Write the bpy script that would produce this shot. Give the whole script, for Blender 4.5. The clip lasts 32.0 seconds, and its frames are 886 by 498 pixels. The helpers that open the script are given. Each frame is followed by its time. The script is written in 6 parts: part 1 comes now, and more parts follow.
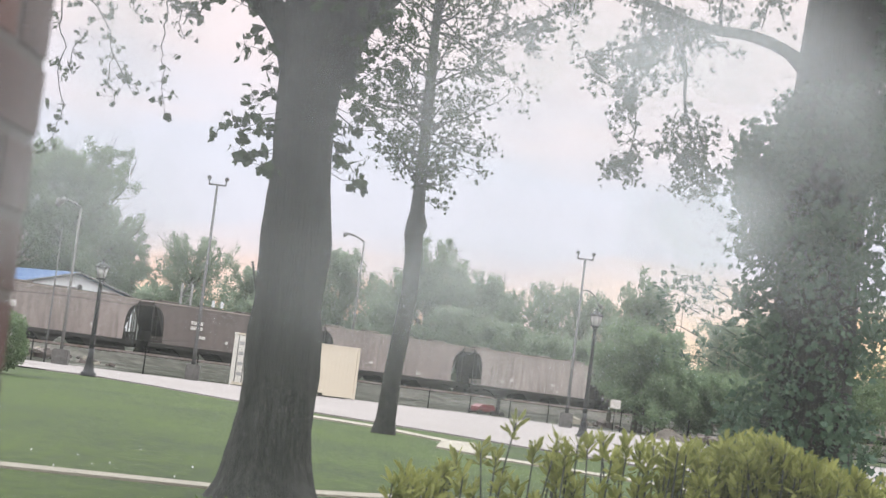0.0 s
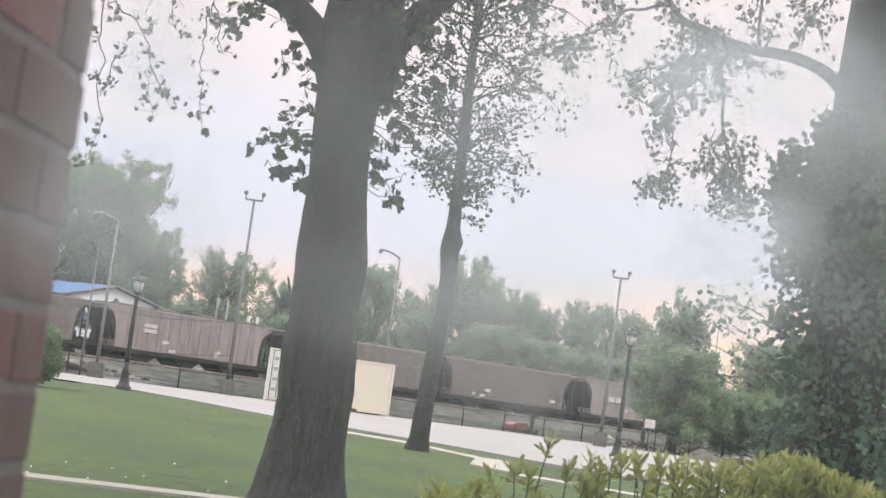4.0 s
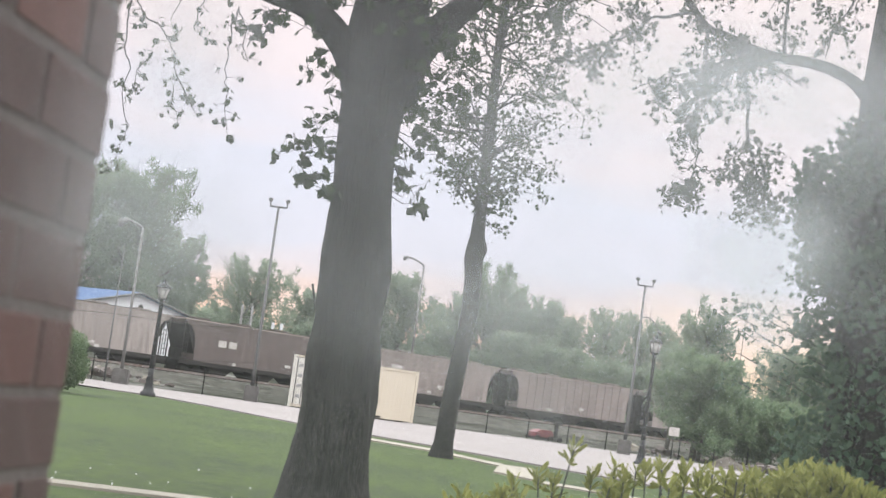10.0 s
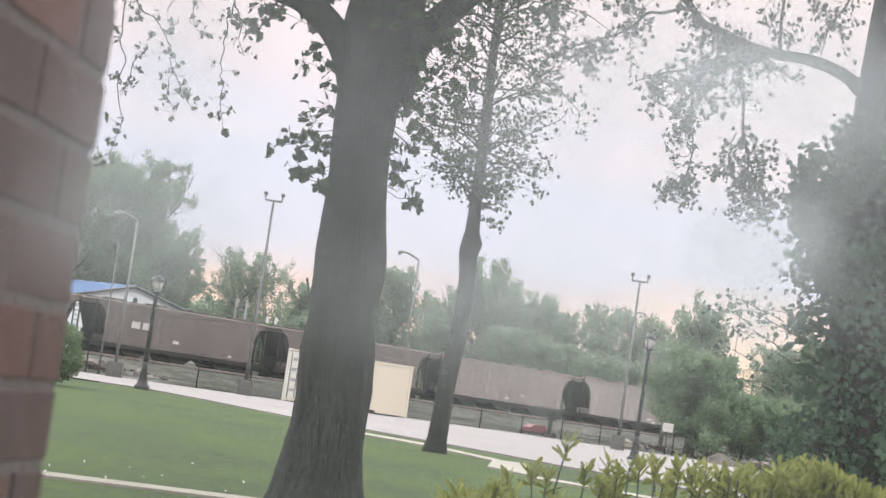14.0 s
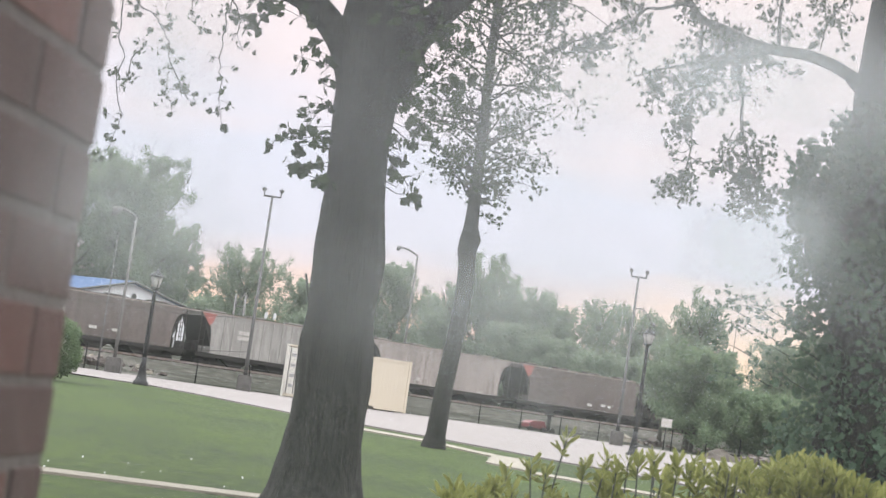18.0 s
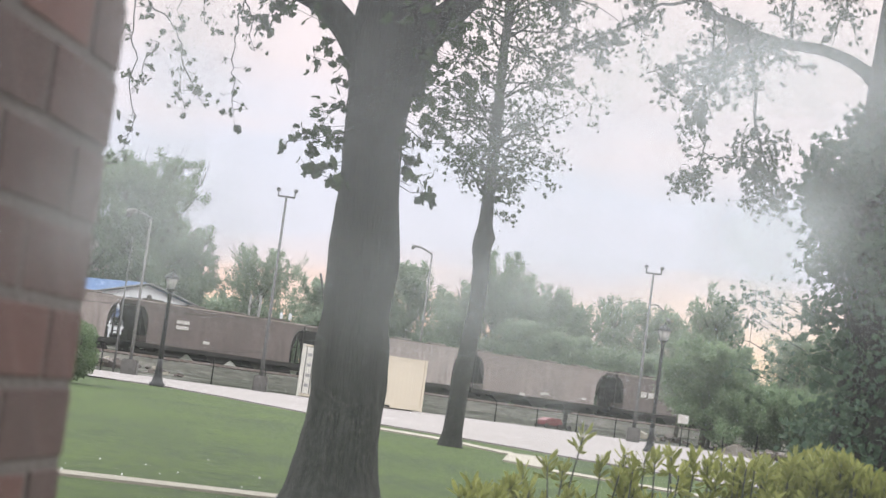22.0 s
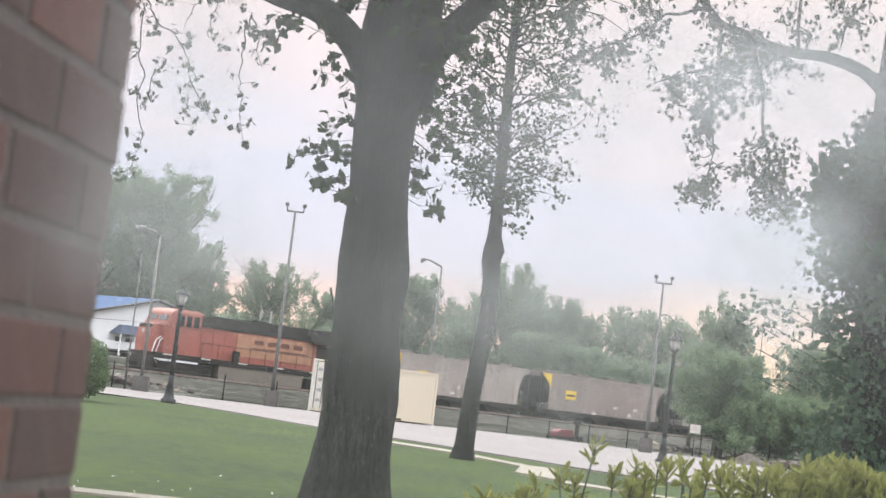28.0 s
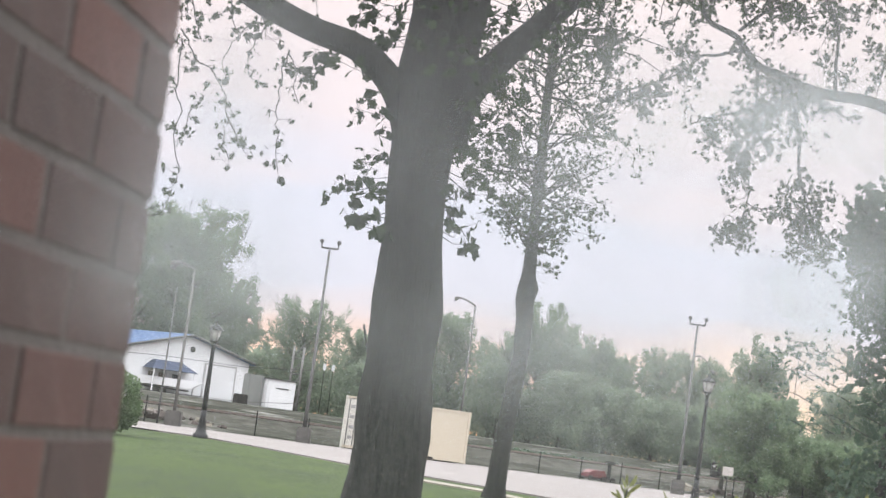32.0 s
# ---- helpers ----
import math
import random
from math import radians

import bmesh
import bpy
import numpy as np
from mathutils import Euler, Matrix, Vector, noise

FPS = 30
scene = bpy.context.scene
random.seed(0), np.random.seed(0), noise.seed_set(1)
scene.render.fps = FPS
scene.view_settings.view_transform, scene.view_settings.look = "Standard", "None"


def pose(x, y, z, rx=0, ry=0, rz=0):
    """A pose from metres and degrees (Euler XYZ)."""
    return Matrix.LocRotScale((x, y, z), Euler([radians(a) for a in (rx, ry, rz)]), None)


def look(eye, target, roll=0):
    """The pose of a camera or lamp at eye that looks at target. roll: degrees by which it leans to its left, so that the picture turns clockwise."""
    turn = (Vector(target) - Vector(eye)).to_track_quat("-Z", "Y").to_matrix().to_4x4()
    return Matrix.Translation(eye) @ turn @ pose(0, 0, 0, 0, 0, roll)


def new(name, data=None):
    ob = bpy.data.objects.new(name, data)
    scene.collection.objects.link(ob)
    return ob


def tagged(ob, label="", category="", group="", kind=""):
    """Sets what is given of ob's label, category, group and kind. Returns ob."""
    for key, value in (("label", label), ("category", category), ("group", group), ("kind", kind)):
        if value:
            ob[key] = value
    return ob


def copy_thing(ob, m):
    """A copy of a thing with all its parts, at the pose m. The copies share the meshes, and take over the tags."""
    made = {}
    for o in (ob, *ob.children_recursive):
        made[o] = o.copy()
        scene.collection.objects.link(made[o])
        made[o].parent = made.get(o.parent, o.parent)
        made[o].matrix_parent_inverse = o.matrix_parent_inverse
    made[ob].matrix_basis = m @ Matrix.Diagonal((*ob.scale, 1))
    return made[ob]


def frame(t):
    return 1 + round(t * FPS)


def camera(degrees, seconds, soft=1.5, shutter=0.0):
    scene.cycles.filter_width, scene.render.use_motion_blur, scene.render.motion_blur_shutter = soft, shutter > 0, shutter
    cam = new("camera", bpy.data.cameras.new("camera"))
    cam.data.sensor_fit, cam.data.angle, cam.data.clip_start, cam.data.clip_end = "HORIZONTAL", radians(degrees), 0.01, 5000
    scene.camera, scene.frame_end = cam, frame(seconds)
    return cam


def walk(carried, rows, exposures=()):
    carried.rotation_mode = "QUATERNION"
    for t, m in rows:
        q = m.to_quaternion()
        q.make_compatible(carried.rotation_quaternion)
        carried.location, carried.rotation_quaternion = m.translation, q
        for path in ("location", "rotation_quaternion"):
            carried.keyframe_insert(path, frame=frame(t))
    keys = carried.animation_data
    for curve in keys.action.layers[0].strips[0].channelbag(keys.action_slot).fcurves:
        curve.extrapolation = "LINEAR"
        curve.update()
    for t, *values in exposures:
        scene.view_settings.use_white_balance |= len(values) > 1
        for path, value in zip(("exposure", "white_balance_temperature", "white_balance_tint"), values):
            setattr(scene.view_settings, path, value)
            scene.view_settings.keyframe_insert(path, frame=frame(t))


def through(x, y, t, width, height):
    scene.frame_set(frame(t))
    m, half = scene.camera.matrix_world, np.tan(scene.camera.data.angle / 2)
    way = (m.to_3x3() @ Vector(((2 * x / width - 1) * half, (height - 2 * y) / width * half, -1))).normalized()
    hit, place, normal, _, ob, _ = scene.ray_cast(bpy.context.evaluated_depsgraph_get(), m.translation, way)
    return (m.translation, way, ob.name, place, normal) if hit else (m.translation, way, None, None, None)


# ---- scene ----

# ======== camera ========
EYE = (0.0, 0.0, 1.4)
cam = camera(25.25, 32.0, soft=1.4)
cam.data.dof.use_dof, cam.data.dof.focus_distance, cam.data.dof.aperture_fstop = True, 70.0, 13.0
PATH = [
    (0, 93.915, -7.150, -2.315), (0.5, 94.221, -7.278, -2.174), (1, 94.356, -7.407, -2.042), (1.5, 94.344, -7.425, -1.868),
    (2, 94.312, -7.548, -1.702), (2.5, 94.307, -7.625, -1.553), (3, 94.318, -7.647, -1.445), (3.5, 94.301, -7.750, -1.387),
    (5.5, 94.264, -7.855, -1.166), (6, 94.333, -7.866, -1.125), (6.5, 94.385, -7.915, -1.094), (7, 94.381, -7.954, -1.040),
    (7.5, 94.389, -7.946, -0.920), (8, 94.396, -7.968, -0.790), (8.5, 94.409, -8.027, -0.682), (9, 94.422, -7.976, -0.615),
    (9.5, 94.419, -7.998, -0.616), (10, 94.397, -7.978, -0.620), (10.5, 94.370, -8.000, -0.602), (11, 94.362, -8.021, -0.564),
    (11.5, 94.341, -8.164, -0.574), (12, 94.297, -8.191, -0.611), (12.5, 94.254, -8.191, -0.662), (13, 94.249, -8.283, -0.719),
    (13.5, 94.261, -8.260, -0.766), (14, 94.268, -8.255, -0.793), (14.5, 94.264, -8.252, -0.790), (16.5, 94.271, -8.364, -0.581),
    (17, 94.238, -8.366, -0.676), (17.5, 94.202, -8.343, -0.792), (18, 94.148, -8.247, -0.829), (18.5, 94.110, -8.064, -0.769),
    (19, 94.113, -7.866, -0.640), (19.5, 94.128, -7.806, -0.508), (20, 94.125, -7.701, -0.425), (20.5, 94.116, -7.736, -0.380),
    (21, 94.093, -7.693, -0.355), (21.5, 94.062, -7.668, -0.348), (22, 94.038, -7.670, -0.362), (22.5, 94.004, -7.623, -0.380),
    (23, 93.956, -7.593, -0.375), (23.5, 93.900, -7.594, -0.325), (24, 93.892, -7.607, -0.286), (24.5, 93.877, -7.517, -0.341),
    (25, 93.869, -7.349, -0.497), (25.5, 93.871, -7.124, -0.672), (27.5, 94.087, -6.897, -0.302), (28, 94.367, -6.925, -0.031),
    (28.5, 94.777, -7.005, 0.262), (29, 95.152, -7.093, 0.544), (29.5, 95.393, -7.108, 0.787), (30, 95.459, -7.214, 0.929),
    (30.5, 95.423, -7.296, 0.966), (31, 95.383, -7.434, 0.963), (31.5, 95.360, -7.665, 0.927), (32, 95.358, -7.714, 0.900)]
walk(cam, [(t, pose(*EYE, rx, ry, rz)) for t, rx, ry, rz in PATH], [(0.0, 0.0), (32.0, 0.0)])

# ======== light ========
def build_world():
    w = bpy.data.worlds.new("dusk_sky")
    scene.world = w
    w.use_nodes = True
    nt = w.node_tree
    nt.nodes.clear()
    N = nt.nodes.new
    out, bg = N("ShaderNodeOutputWorld"), N("ShaderNodeBackground")
    sky = N("ShaderNodeTexSky")
    sky.sky_type = "NISHITA"
    sky.sun_disc = False
    sky.sun_elevation, sky.sun_rotation = radians(6), radians(60)
    tc, sep = N("ShaderNodeTexCoord"), N("ShaderNodeSeparateXYZ")
    nt.links.new(tc.outputs["Generated"], sep.inputs[0])
    # cloud deck: streaks stretched along the horizon
    mp = N("ShaderNodeMapping")
    mp.inputs["Scale"].default_value = (2.2, 2.2, 11.0)
    nt.links.new(tc.outputs["Generated"], mp.inputs[0])
    nz = N("ShaderNodeTexNoise")
    nz.inputs["Scale"].default_value, nz.inputs["Detail"].default_value = 2.4, 5.0
    nt.links.new(mp.outputs[0], nz.inputs["Vector"])
    add = N("ShaderNodeMath")
    add.operation = "MULTIPLY_ADD"
    nt.links.new(nz.outputs["Fac"], add.inputs[0])
    add.inputs[1].default_value, add.inputs[2].default_value = 0.11, -0.055
    s2 = N("ShaderNodeMath")
    nt.links.new(add.outputs[0], s2.inputs[0])
    nt.links.new(sep.outputs["Z"], s2.inputs[1])
    ramp = N("ShaderNodeValToRGB")
    nt.links.new(s2.outputs[0], ramp.inputs[0])
    cr = ramp.color_ramp
    stops = [(0.0, (1.25, 0.7, 0.42)), (0.023, (1.22, 0.83, 0.66)), (0.041, (1.05, 0.88, 0.89)), (0.07, (0.93, 0.91, 1.04)), (0.11, (0.93, 0.93, 1.08)),
             (0.15, (1.09, 0.95, 1.0)), (0.21, (1.14, 0.97, 0.98)), (0.32, (1.18, 1.03, 1.04)), (0.43, (3.9, 3.86, 3.96)), (0.7, (4.2, 4.17, 4.3)), (1.0, (4.1, 4.07, 4.24))]
    while len(cr.elements) < len(stops):
        cr.elements.new(0.5)
    for e, (p, c) in zip(cr.elements, stops):
        e.position, e.color = p, (*c, 1)
    # afterglow low in the west, to the right of the railway
    gx, gzn, gm, glow = N("ShaderNodeMapRange"), N("ShaderNodeMapRange"), N("ShaderNodeMath"), N("ShaderNodeMix")
    gx.interpolation_type = gzn.interpolation_type = "SMOOTHSTEP"
    gx.inputs["From Min"].default_value, gx.inputs["From Max"].default_value = 0.04, 0.2
    gzn.inputs["From Min"].default_value, gzn.inputs["From Max"].default_value = 0.07, 0.02
    gm.operation, glow.data_type = "MULTIPLY", "RGBA"
    nt.links.new(sep.outputs["X"], gx.inputs["Value"])
    nt.links.new(s2.outputs[0], gzn.inputs["Value"])
    nt.links.new(gx.outputs[0], gm.inputs[0])
    nt.links.new(gzn.outputs[0], gm.inputs[1])
    nt.links.new(gm.outputs[0], glow.inputs[0])
    nt.links.new(ramp.outputs[0], glow.inputs[6])
    glow.inputs[7].default_value = (1.45, 0.98, 0.56, 1)
    mix = N("ShaderNodeMix")
    mix.data_type = "RGBA"
    mix.inputs[0].default_value = 0.97
    sc = N("ShaderNodeVectorMath")
    sc.operation = "SCALE"
    sc.inputs["Scale"].default_value = 0.12
    nt.links.new(sky.outputs[0], sc.inputs[0])
    nt.links.new(sc.outputs[0], mix.inputs[6])
    nt.links.new(glow.outputs[2], mix.inputs[7])
    nt.links.new(mix.outputs[2], bg.inputs[0])
    bg.inputs[1].default_value = 1.05
    nt.links.new(bg.outputs[0], out.inputs[0])


build_world()
sun_data = bpy.data.lights.new("sun", "SUN")
sun_data.energy, sun_data.angle, sun_data.color = 0.5, radians(14), (1.0, 0.82, 0.7)
sun = new("sun", sun_data)
sun.matrix_world = look((200, 117, 24), (0, 2, 0))


# ======== materials ========
def mat(name, c1, c2=None, scale=3.0, rough=0.85, metal=0.0, bump=0.0, fine=6.0, stretch=(1, 1, 1), spec=0.3):
    """Two-scale noise colour between c1 and c2, with bump."""
    m = bpy.data.materials.new(name)
    m.use_nodes = True
    nt = m.node_tree
    N, L = nt.nodes.new, nt.links.new
    b = nt.nodes["Principled BSDF"]
    b.inputs["Roughness"].default_value, b.inputs["Metallic"].default_value = rough, metal
    b.inputs["Specular IOR Level"].default_value = spec
    c2 = c2 or tuple(0.72 * v for v in c1)
    tc, mp = N("ShaderNodeTexCoord"), N("ShaderNodeMapping")
    mp.inputs["Scale"].default_value = stretch
    L(tc.outputs["Object"], mp.inputs[0])
    n1, n2 = N("ShaderNodeTexNoise"), N("ShaderNodeTexNoise")
    n1.inputs["Scale"].default_value, n1.inputs["Detail"].default_value = scale, 4
    n2.inputs["Scale"].default_value, n2.inputs["Detail"].default_value = scale * fine, 3
    for n in (n1, n2):
        L(mp.outputs[0], n.inputs["Vector"])
    ad = N("ShaderNodeMath")
    ad.operation = "ADD"
    L(n1.outputs["Fac"], ad.inputs[0])
    L(n2.outputs["Fac"], ad.inputs[1])
    rg = N("ShaderNodeMapRange")
    rg.inputs["From Min"].default_value, rg.inputs["From Max"].default_value = 0.7, 1.3
    L(ad.outputs[0], rg.inputs["Value"])
    mx = N("ShaderNodeMix")
    mx.data_type = "RGBA"
    mx.inputs[6].default_value, mx.inputs[7].default_value = (*c1, 1), (*c2, 1)
    L(rg.outputs[0], mx.inputs[0])
    L(mx.outputs[2], b.inputs["Base Color"])
    if bump:
        bp = N("ShaderNodeBump")
        bp.inputs["Strength"].default_value, bp.inputs["Distance"].default_value = bump, 0.02
        L(ad.outputs[0], bp.inputs["Height"])
        L(bp.outputs[0], b.inputs["Normal"])
    return m


def streaked(m, dark, amount=0.55):
    """Rain-washed streaks of grime that run down a painted side, and pale dust along the seams."""
    nt = m.node_tree
    N, L = nt.nodes.new, nt.links.new
    b = nt.nodes["Principled BSDF"]
    src = b.inputs["Base Color"].links[0].from_socket
    tc, mp, nz, rg, mx = N("ShaderNodeTexCoord"), N("ShaderNodeMapping"), N("ShaderNodeTexNoise"), N("ShaderNodeMapRange"), N("ShaderNodeMix")
    mp.inputs["Scale"].default_value = (2.6, 0.4, 0.22)
    L(tc.outputs["Object"], mp.inputs[0])
    L(mp.outputs[0], nz.inputs["Vector"])
    nz.inputs["Scale"].default_value, nz.inputs["Detail"].default_value, nz.inputs["Roughness"].default_value = 1.0, 5, 0.65
    rg.inputs["From Min"].default_value, rg.inputs["From Max"].default_value = 0.42, 0.72
    rg.inputs["To Max"].default_value = amount
    L(nz.outputs["Fac"], rg.inputs["Value"])
    mx.data_type = "RGBA"
    L(rg.outputs[0], mx.inputs[0])
    L(src, mx.inputs[6])
    mx.inputs[7].default_value = (*dark, 1)
    L(mx.outputs[2], b.inputs["Base Color"])
    return m


def leaf_mat(name, c1, c2, through=0.35):
    """Thin leaves: each island its own tone, and light that passes through them."""
    m = bpy.data.materials.new(name)
    m.use_nodes = True
    nt = m.node_tree
    N, L = nt.nodes.new, nt.links.new
    b = nt.nodes["Principled BSDF"]
    b.inputs["Roughness"].default_value, b.inputs["Specular IOR Level"].default_value = 0.7, 0.15
    g, mx = N("ShaderNodeNewGeometry"), N("ShaderNodeMix")
    mx.data_type = "RGBA"
    mx.inputs[6].default_value, mx.inputs[7].default_value = (*c1, 1), (*c2, 1)
    L(g.outputs["Random Per Island"], mx.inputs[0])
    L(mx.outputs[2], b.inputs["Base Color"])
    tr, ms = N("ShaderNodeBsdfTranslucent"), N("ShaderNodeMixShader")
    L(mx.outputs[2], tr.inputs[0])
    ms.inputs[0].default_value = through
    L(b.outputs[0], ms.inputs[1])
    L(tr.outputs[0], ms.inputs[2])
    L(ms.outputs[0], nt.nodes["Material Output"].inputs[0])
    return m


M_GRASS = mat("lawn_grass", (0.007, 0.02, 0.0002), (0.034, 0.06, 0.0004), 0.36, 0.95, bump=1.0, fine=12, stretch=(1.0, 0.42, 1))
M_DIRT = mat("yard_gravel", (0.072, 0.07, 0.062), (0.014, 0.018, 0.011), 0.5, 0.95, bump=0.6, fine=9, stretch=(0.12, 1, 1), spec=0.0)


def streak_yard(m):
    """Long pale streaks of bare gravel and dark weedy ones, drawn out along the railway."""
    nt = m.node_tree
    N, L = nt.nodes.new, nt.links.new
    b = nt.nodes["Principled BSDF"]
    src = b.inputs["Base Color"].links[0].from_socket
    tc, mp, nz, rg, mx = N("ShaderNodeTexCoord"), N("ShaderNodeMapping"), N("ShaderNodeTexNoise"), N("ShaderNodeMapRange"), N("ShaderNodeMix")
    mp.inputs["Scale"].default_value = (0.16, 0.9, 1)
    L(tc.outputs["Object"], mp.inputs[0])
    L(mp.outputs[0], nz.inputs["Vector"])
    nz.inputs["Scale"].default_value, nz.inputs["Detail"].default_value = 0.9, 5
    rg.inputs["From Min"].default_value, rg.inputs["From Max"].default_value = 0.57, 0.68
    L(nz.outputs["Fac"], rg.inputs["Value"])
    mx.data_type = "RGBA"
    L(rg.outputs[0], mx.inputs[0])
    L(src, mx.inputs[6])
    mx.inputs[7].default_value = (0.2, 0.195, 0.18, 1)
    L(mx.outputs[2], b.inputs["Base Color"])


streak_yard(M_DIRT)
M_BALLAST = mat("track_ballast", (0.03, 0.028, 0.026), (0.013, 0.012, 0.011), 1.5, 0.95, bump=0.8, fine=8, spec=0.0)
M_CONC = mat("pale_concrete", (0.215, 0.197, 0.19), (0.17, 0.155, 0.148), 0.12, 0.9, bump=0.2, fine=40)
M_WALK = mat("walk_concrete", (0.27, 0.25, 0.205), (0.2, 0.184, 0.15), 0.5, 0.9, bump=0.2, fine=20)


def bark_material():
    """Furrowed bark: long dark furrows, grey ridges and a few pale flecks."""
    m = mat("grey_bark", (0.034, 0.036, 0.032), (0.012, 0.012, 0.011), 11, 0.95, bump=0.7, fine=4, stretch=(1, 1, 0.13))
    nt = m.node_tree
    N, L = nt.nodes.new, nt.links.new
    b = nt.nodes["Principled BSDF"]
    src = b.inputs["Base Color"].links[0].from_socket
    tc, mp, nz, rg, mx = N("ShaderNodeTexCoord"), N("ShaderNodeMapping"), N("ShaderNodeTexNoise"), N("ShaderNodeMapRange"), N("ShaderNodeMix")
    mp.inputs["Scale"].default_value = (1, 1, 0.16)
    L(tc.outputs["Object"], mp.inputs[0])
    L(mp.outputs[0], nz.inputs["Vector"])
    nz.inputs["Scale"].default_value, nz.inputs["Detail"].default_value = 82, 1.5
    rg.inputs["From Min"].default_value, rg.inputs["From Max"].default_value = 0.675, 0.755
    L(nz.outputs["Fac"], rg.inputs["Value"])
    mx.data_type = "RGBA"
    L(rg.outputs[0], mx.inputs[0])
    L(src, mx.inputs[6])
    mx.inputs[7].default_value = (0.15, 0.14, 0.125, 1)
    L(mx.outputs[2], b.inputs["Base Color"])
    return m


M_BARK = bark_material()
# bark of the far trees, its colour lightened to stand in for haze
M_FARBARK = mat("far_bark_hazed", (0.12, 0.118, 0.1), (0.08, 0.078, 0.066), 2, 0.95)
M_CREAM = mat("cream_paint", (0.5, 0.445, 0.36), (0.46, 0.41, 0.33), 0.6, 0.6, fine=10)
M_WHITE = mat("white_paint", (0.66, 0.67, 0.69), (0.59, 0.6, 0.62), 0.8, 0.6, fine=9)
M_BLACK = mat("black_metal", (0.022, 0.023, 0.024), (0.012, 0.012, 0.013), 3, 0.5, 0.2)
M_GALV = mat("galvanised_metal", (0.1, 0.1, 0.1), (0.07, 0.07, 0.07), 3, 0.5, 0.5)
M_BROWN = mat("oxide_brown_paint", (0.142, 0.118, 0.11), (0.104, 0.086, 0.081), 0.35, 0.75, fine=9, stretch=(1, 1, 0.3))
M_MAUVE = mat("faded_mauve_brown_paint", (0.272, 0.23, 0.216), (0.205, 0.172, 0.16), 0.35, 0.75, fine=9, stretch=(1, 1, 0.3))
M_TANCAR = mat("dusty_tan_grey_paint", (0.34, 0.3, 0.28), (0.26, 0.228, 0.212), 0.35, 0.75, fine=9, stretch=(1, 1, 0.3))
M_GREYCAR = mat("light_grey_paint", (0.36, 0.35, 0.33), (0.26, 0.25, 0.24), 0.35, 0.7, fine=9, stretch=(1, 1, 0.3))
for m in (M_BROWN, M_MAUVE, M_TANCAR, M_GREYCAR):
    streaked(m, (0.075, 0.066, 0.062))
M_UNDER = mat("grimy_black_steel", (0.03, 0.028, 0.026), (0.018, 0.017, 0.016), 1.5, 0.85)
M_ORANGE = mat("locomotive_orange", (0.31, 0.1, 0.08), (0.22, 0.076, 0.062), 0.5, 0.5, fine=9)
streaked(M_ORANGE, (0.16, 0.075, 0.06), 0.45)
M_STEEL = mat("rail_steel", (0.3, 0.28, 0.27), (0.16, 0.12, 0.1), 0.6, 0.45, 0.8)
M_LEAF_MAPLE = leaf_mat("maple_leaf", (0.036, 0.052, 0.03), (0.06, 0.085, 0.042), 0.3)
# distance haze is put into this leaf colour, paler than real foliage
M_LEAF_FAR = leaf_mat("far_leaf_hazed", (0.178, 0.232, 0.172), (0.31, 0.365, 0.262), 0.66)
M_LEAF_DARK = leaf_mat("dark_leaf", (0.07, 0.116, 0.08), (0.095, 0.145, 0.092), 0.42)
M_LEAF_BUSH = leaf_mat("bush_leaf", (0.125, 0.14, 0.04), (0.25, 0.26, 0.085), 0.45)
M_LEAF_HEDGE = leaf_mat("yard_leaf", (0.142, 0.205, 0.128), (0.25, 0.32, 0.19), 0.6)
M_LEAF_SHRUB = leaf_mat("clipped_shrub_leaf", (0.095, 0.14, 0.076), (0.16, 0.215, 0.115), 0.48)

# ======== helpers of this place ========
TH = radians(40)
E1, E2 = Vector((math.cos(TH), math.sin(TH), 0)), Vector((-math.sin(TH), math.cos(TH), 0))
ORIGIN = Vector((-0.2, 150.0, 0))


def clamp(v, a, b):
    return max(a, min(b, v))


def smooth(a, b, v):
    k = clamp((v - a) / (b - a), 0, 1)
    return k * k * (3 - 2 * k)


def rail_z(u):
    return 0.5 - 0.002 * clamp(u, -80, 80)


def gz(x, y):
    """Height of the ground: a gentle fall to the east, rising to the railway."""
    d = Vector((x, y, 0)) - ORIGIN
    u, w = d.dot(E1), d.dot(E2)
    base = -0.007 * clamp(x, -60, 60)
    k = smooth(-22, -4, w)
    return base * (1 - k) + (rail_z(u) - 0.35 + 1.5 * smooth(8, 36, w)) * k


def st(u, w, z=None):
    """A place by its distance along the railway and across it."""
    p = ORIGIN + E1 * u + E2 * w
    p.z = gz(p.x, p.y) if z is None else z
    return p


RAIL_TURN = radians(38)
R1, R2 = Vector((math.cos(RAIL_TURN), math.sin(RAIL_TURN), 0)), Vector((-math.sin(RAIL_TURN), math.cos(RAIL_TURN), 0))


def on_rails(u, w, z):
    """A place by its distance along the rails and across them."""
    p = ORIGIN + R1 * u + R2 * w
    p.z = z
    return p


def part(name, bm, material, parent=None, label="", at=None):
    me = bpy.data.meshes.new(name)
    bm.to_mesh(me)
    bm.free()
    me.materials.append(material)
    ob = new(name, me)
    if parent is not None:
        ob.parent = parent
    if at is not None:
        ob.matrix_basis = at
    if label:
        ob["label"] = label
    return ob


def share(name, ob, parent, m, label=""):
    """Another part on the same mesh."""
    o = new(name, ob.data)
    o.parent = parent
    o.matrix_basis = m
    if label:
        o["label"] = label
    return o


def empty(name, m, label, category, group="", kind=""):
    ob = new(name)
    ob.empty_display_size = 0.2
    ob.matrix_basis = m
    return tagged(ob, label, category, group, kind)


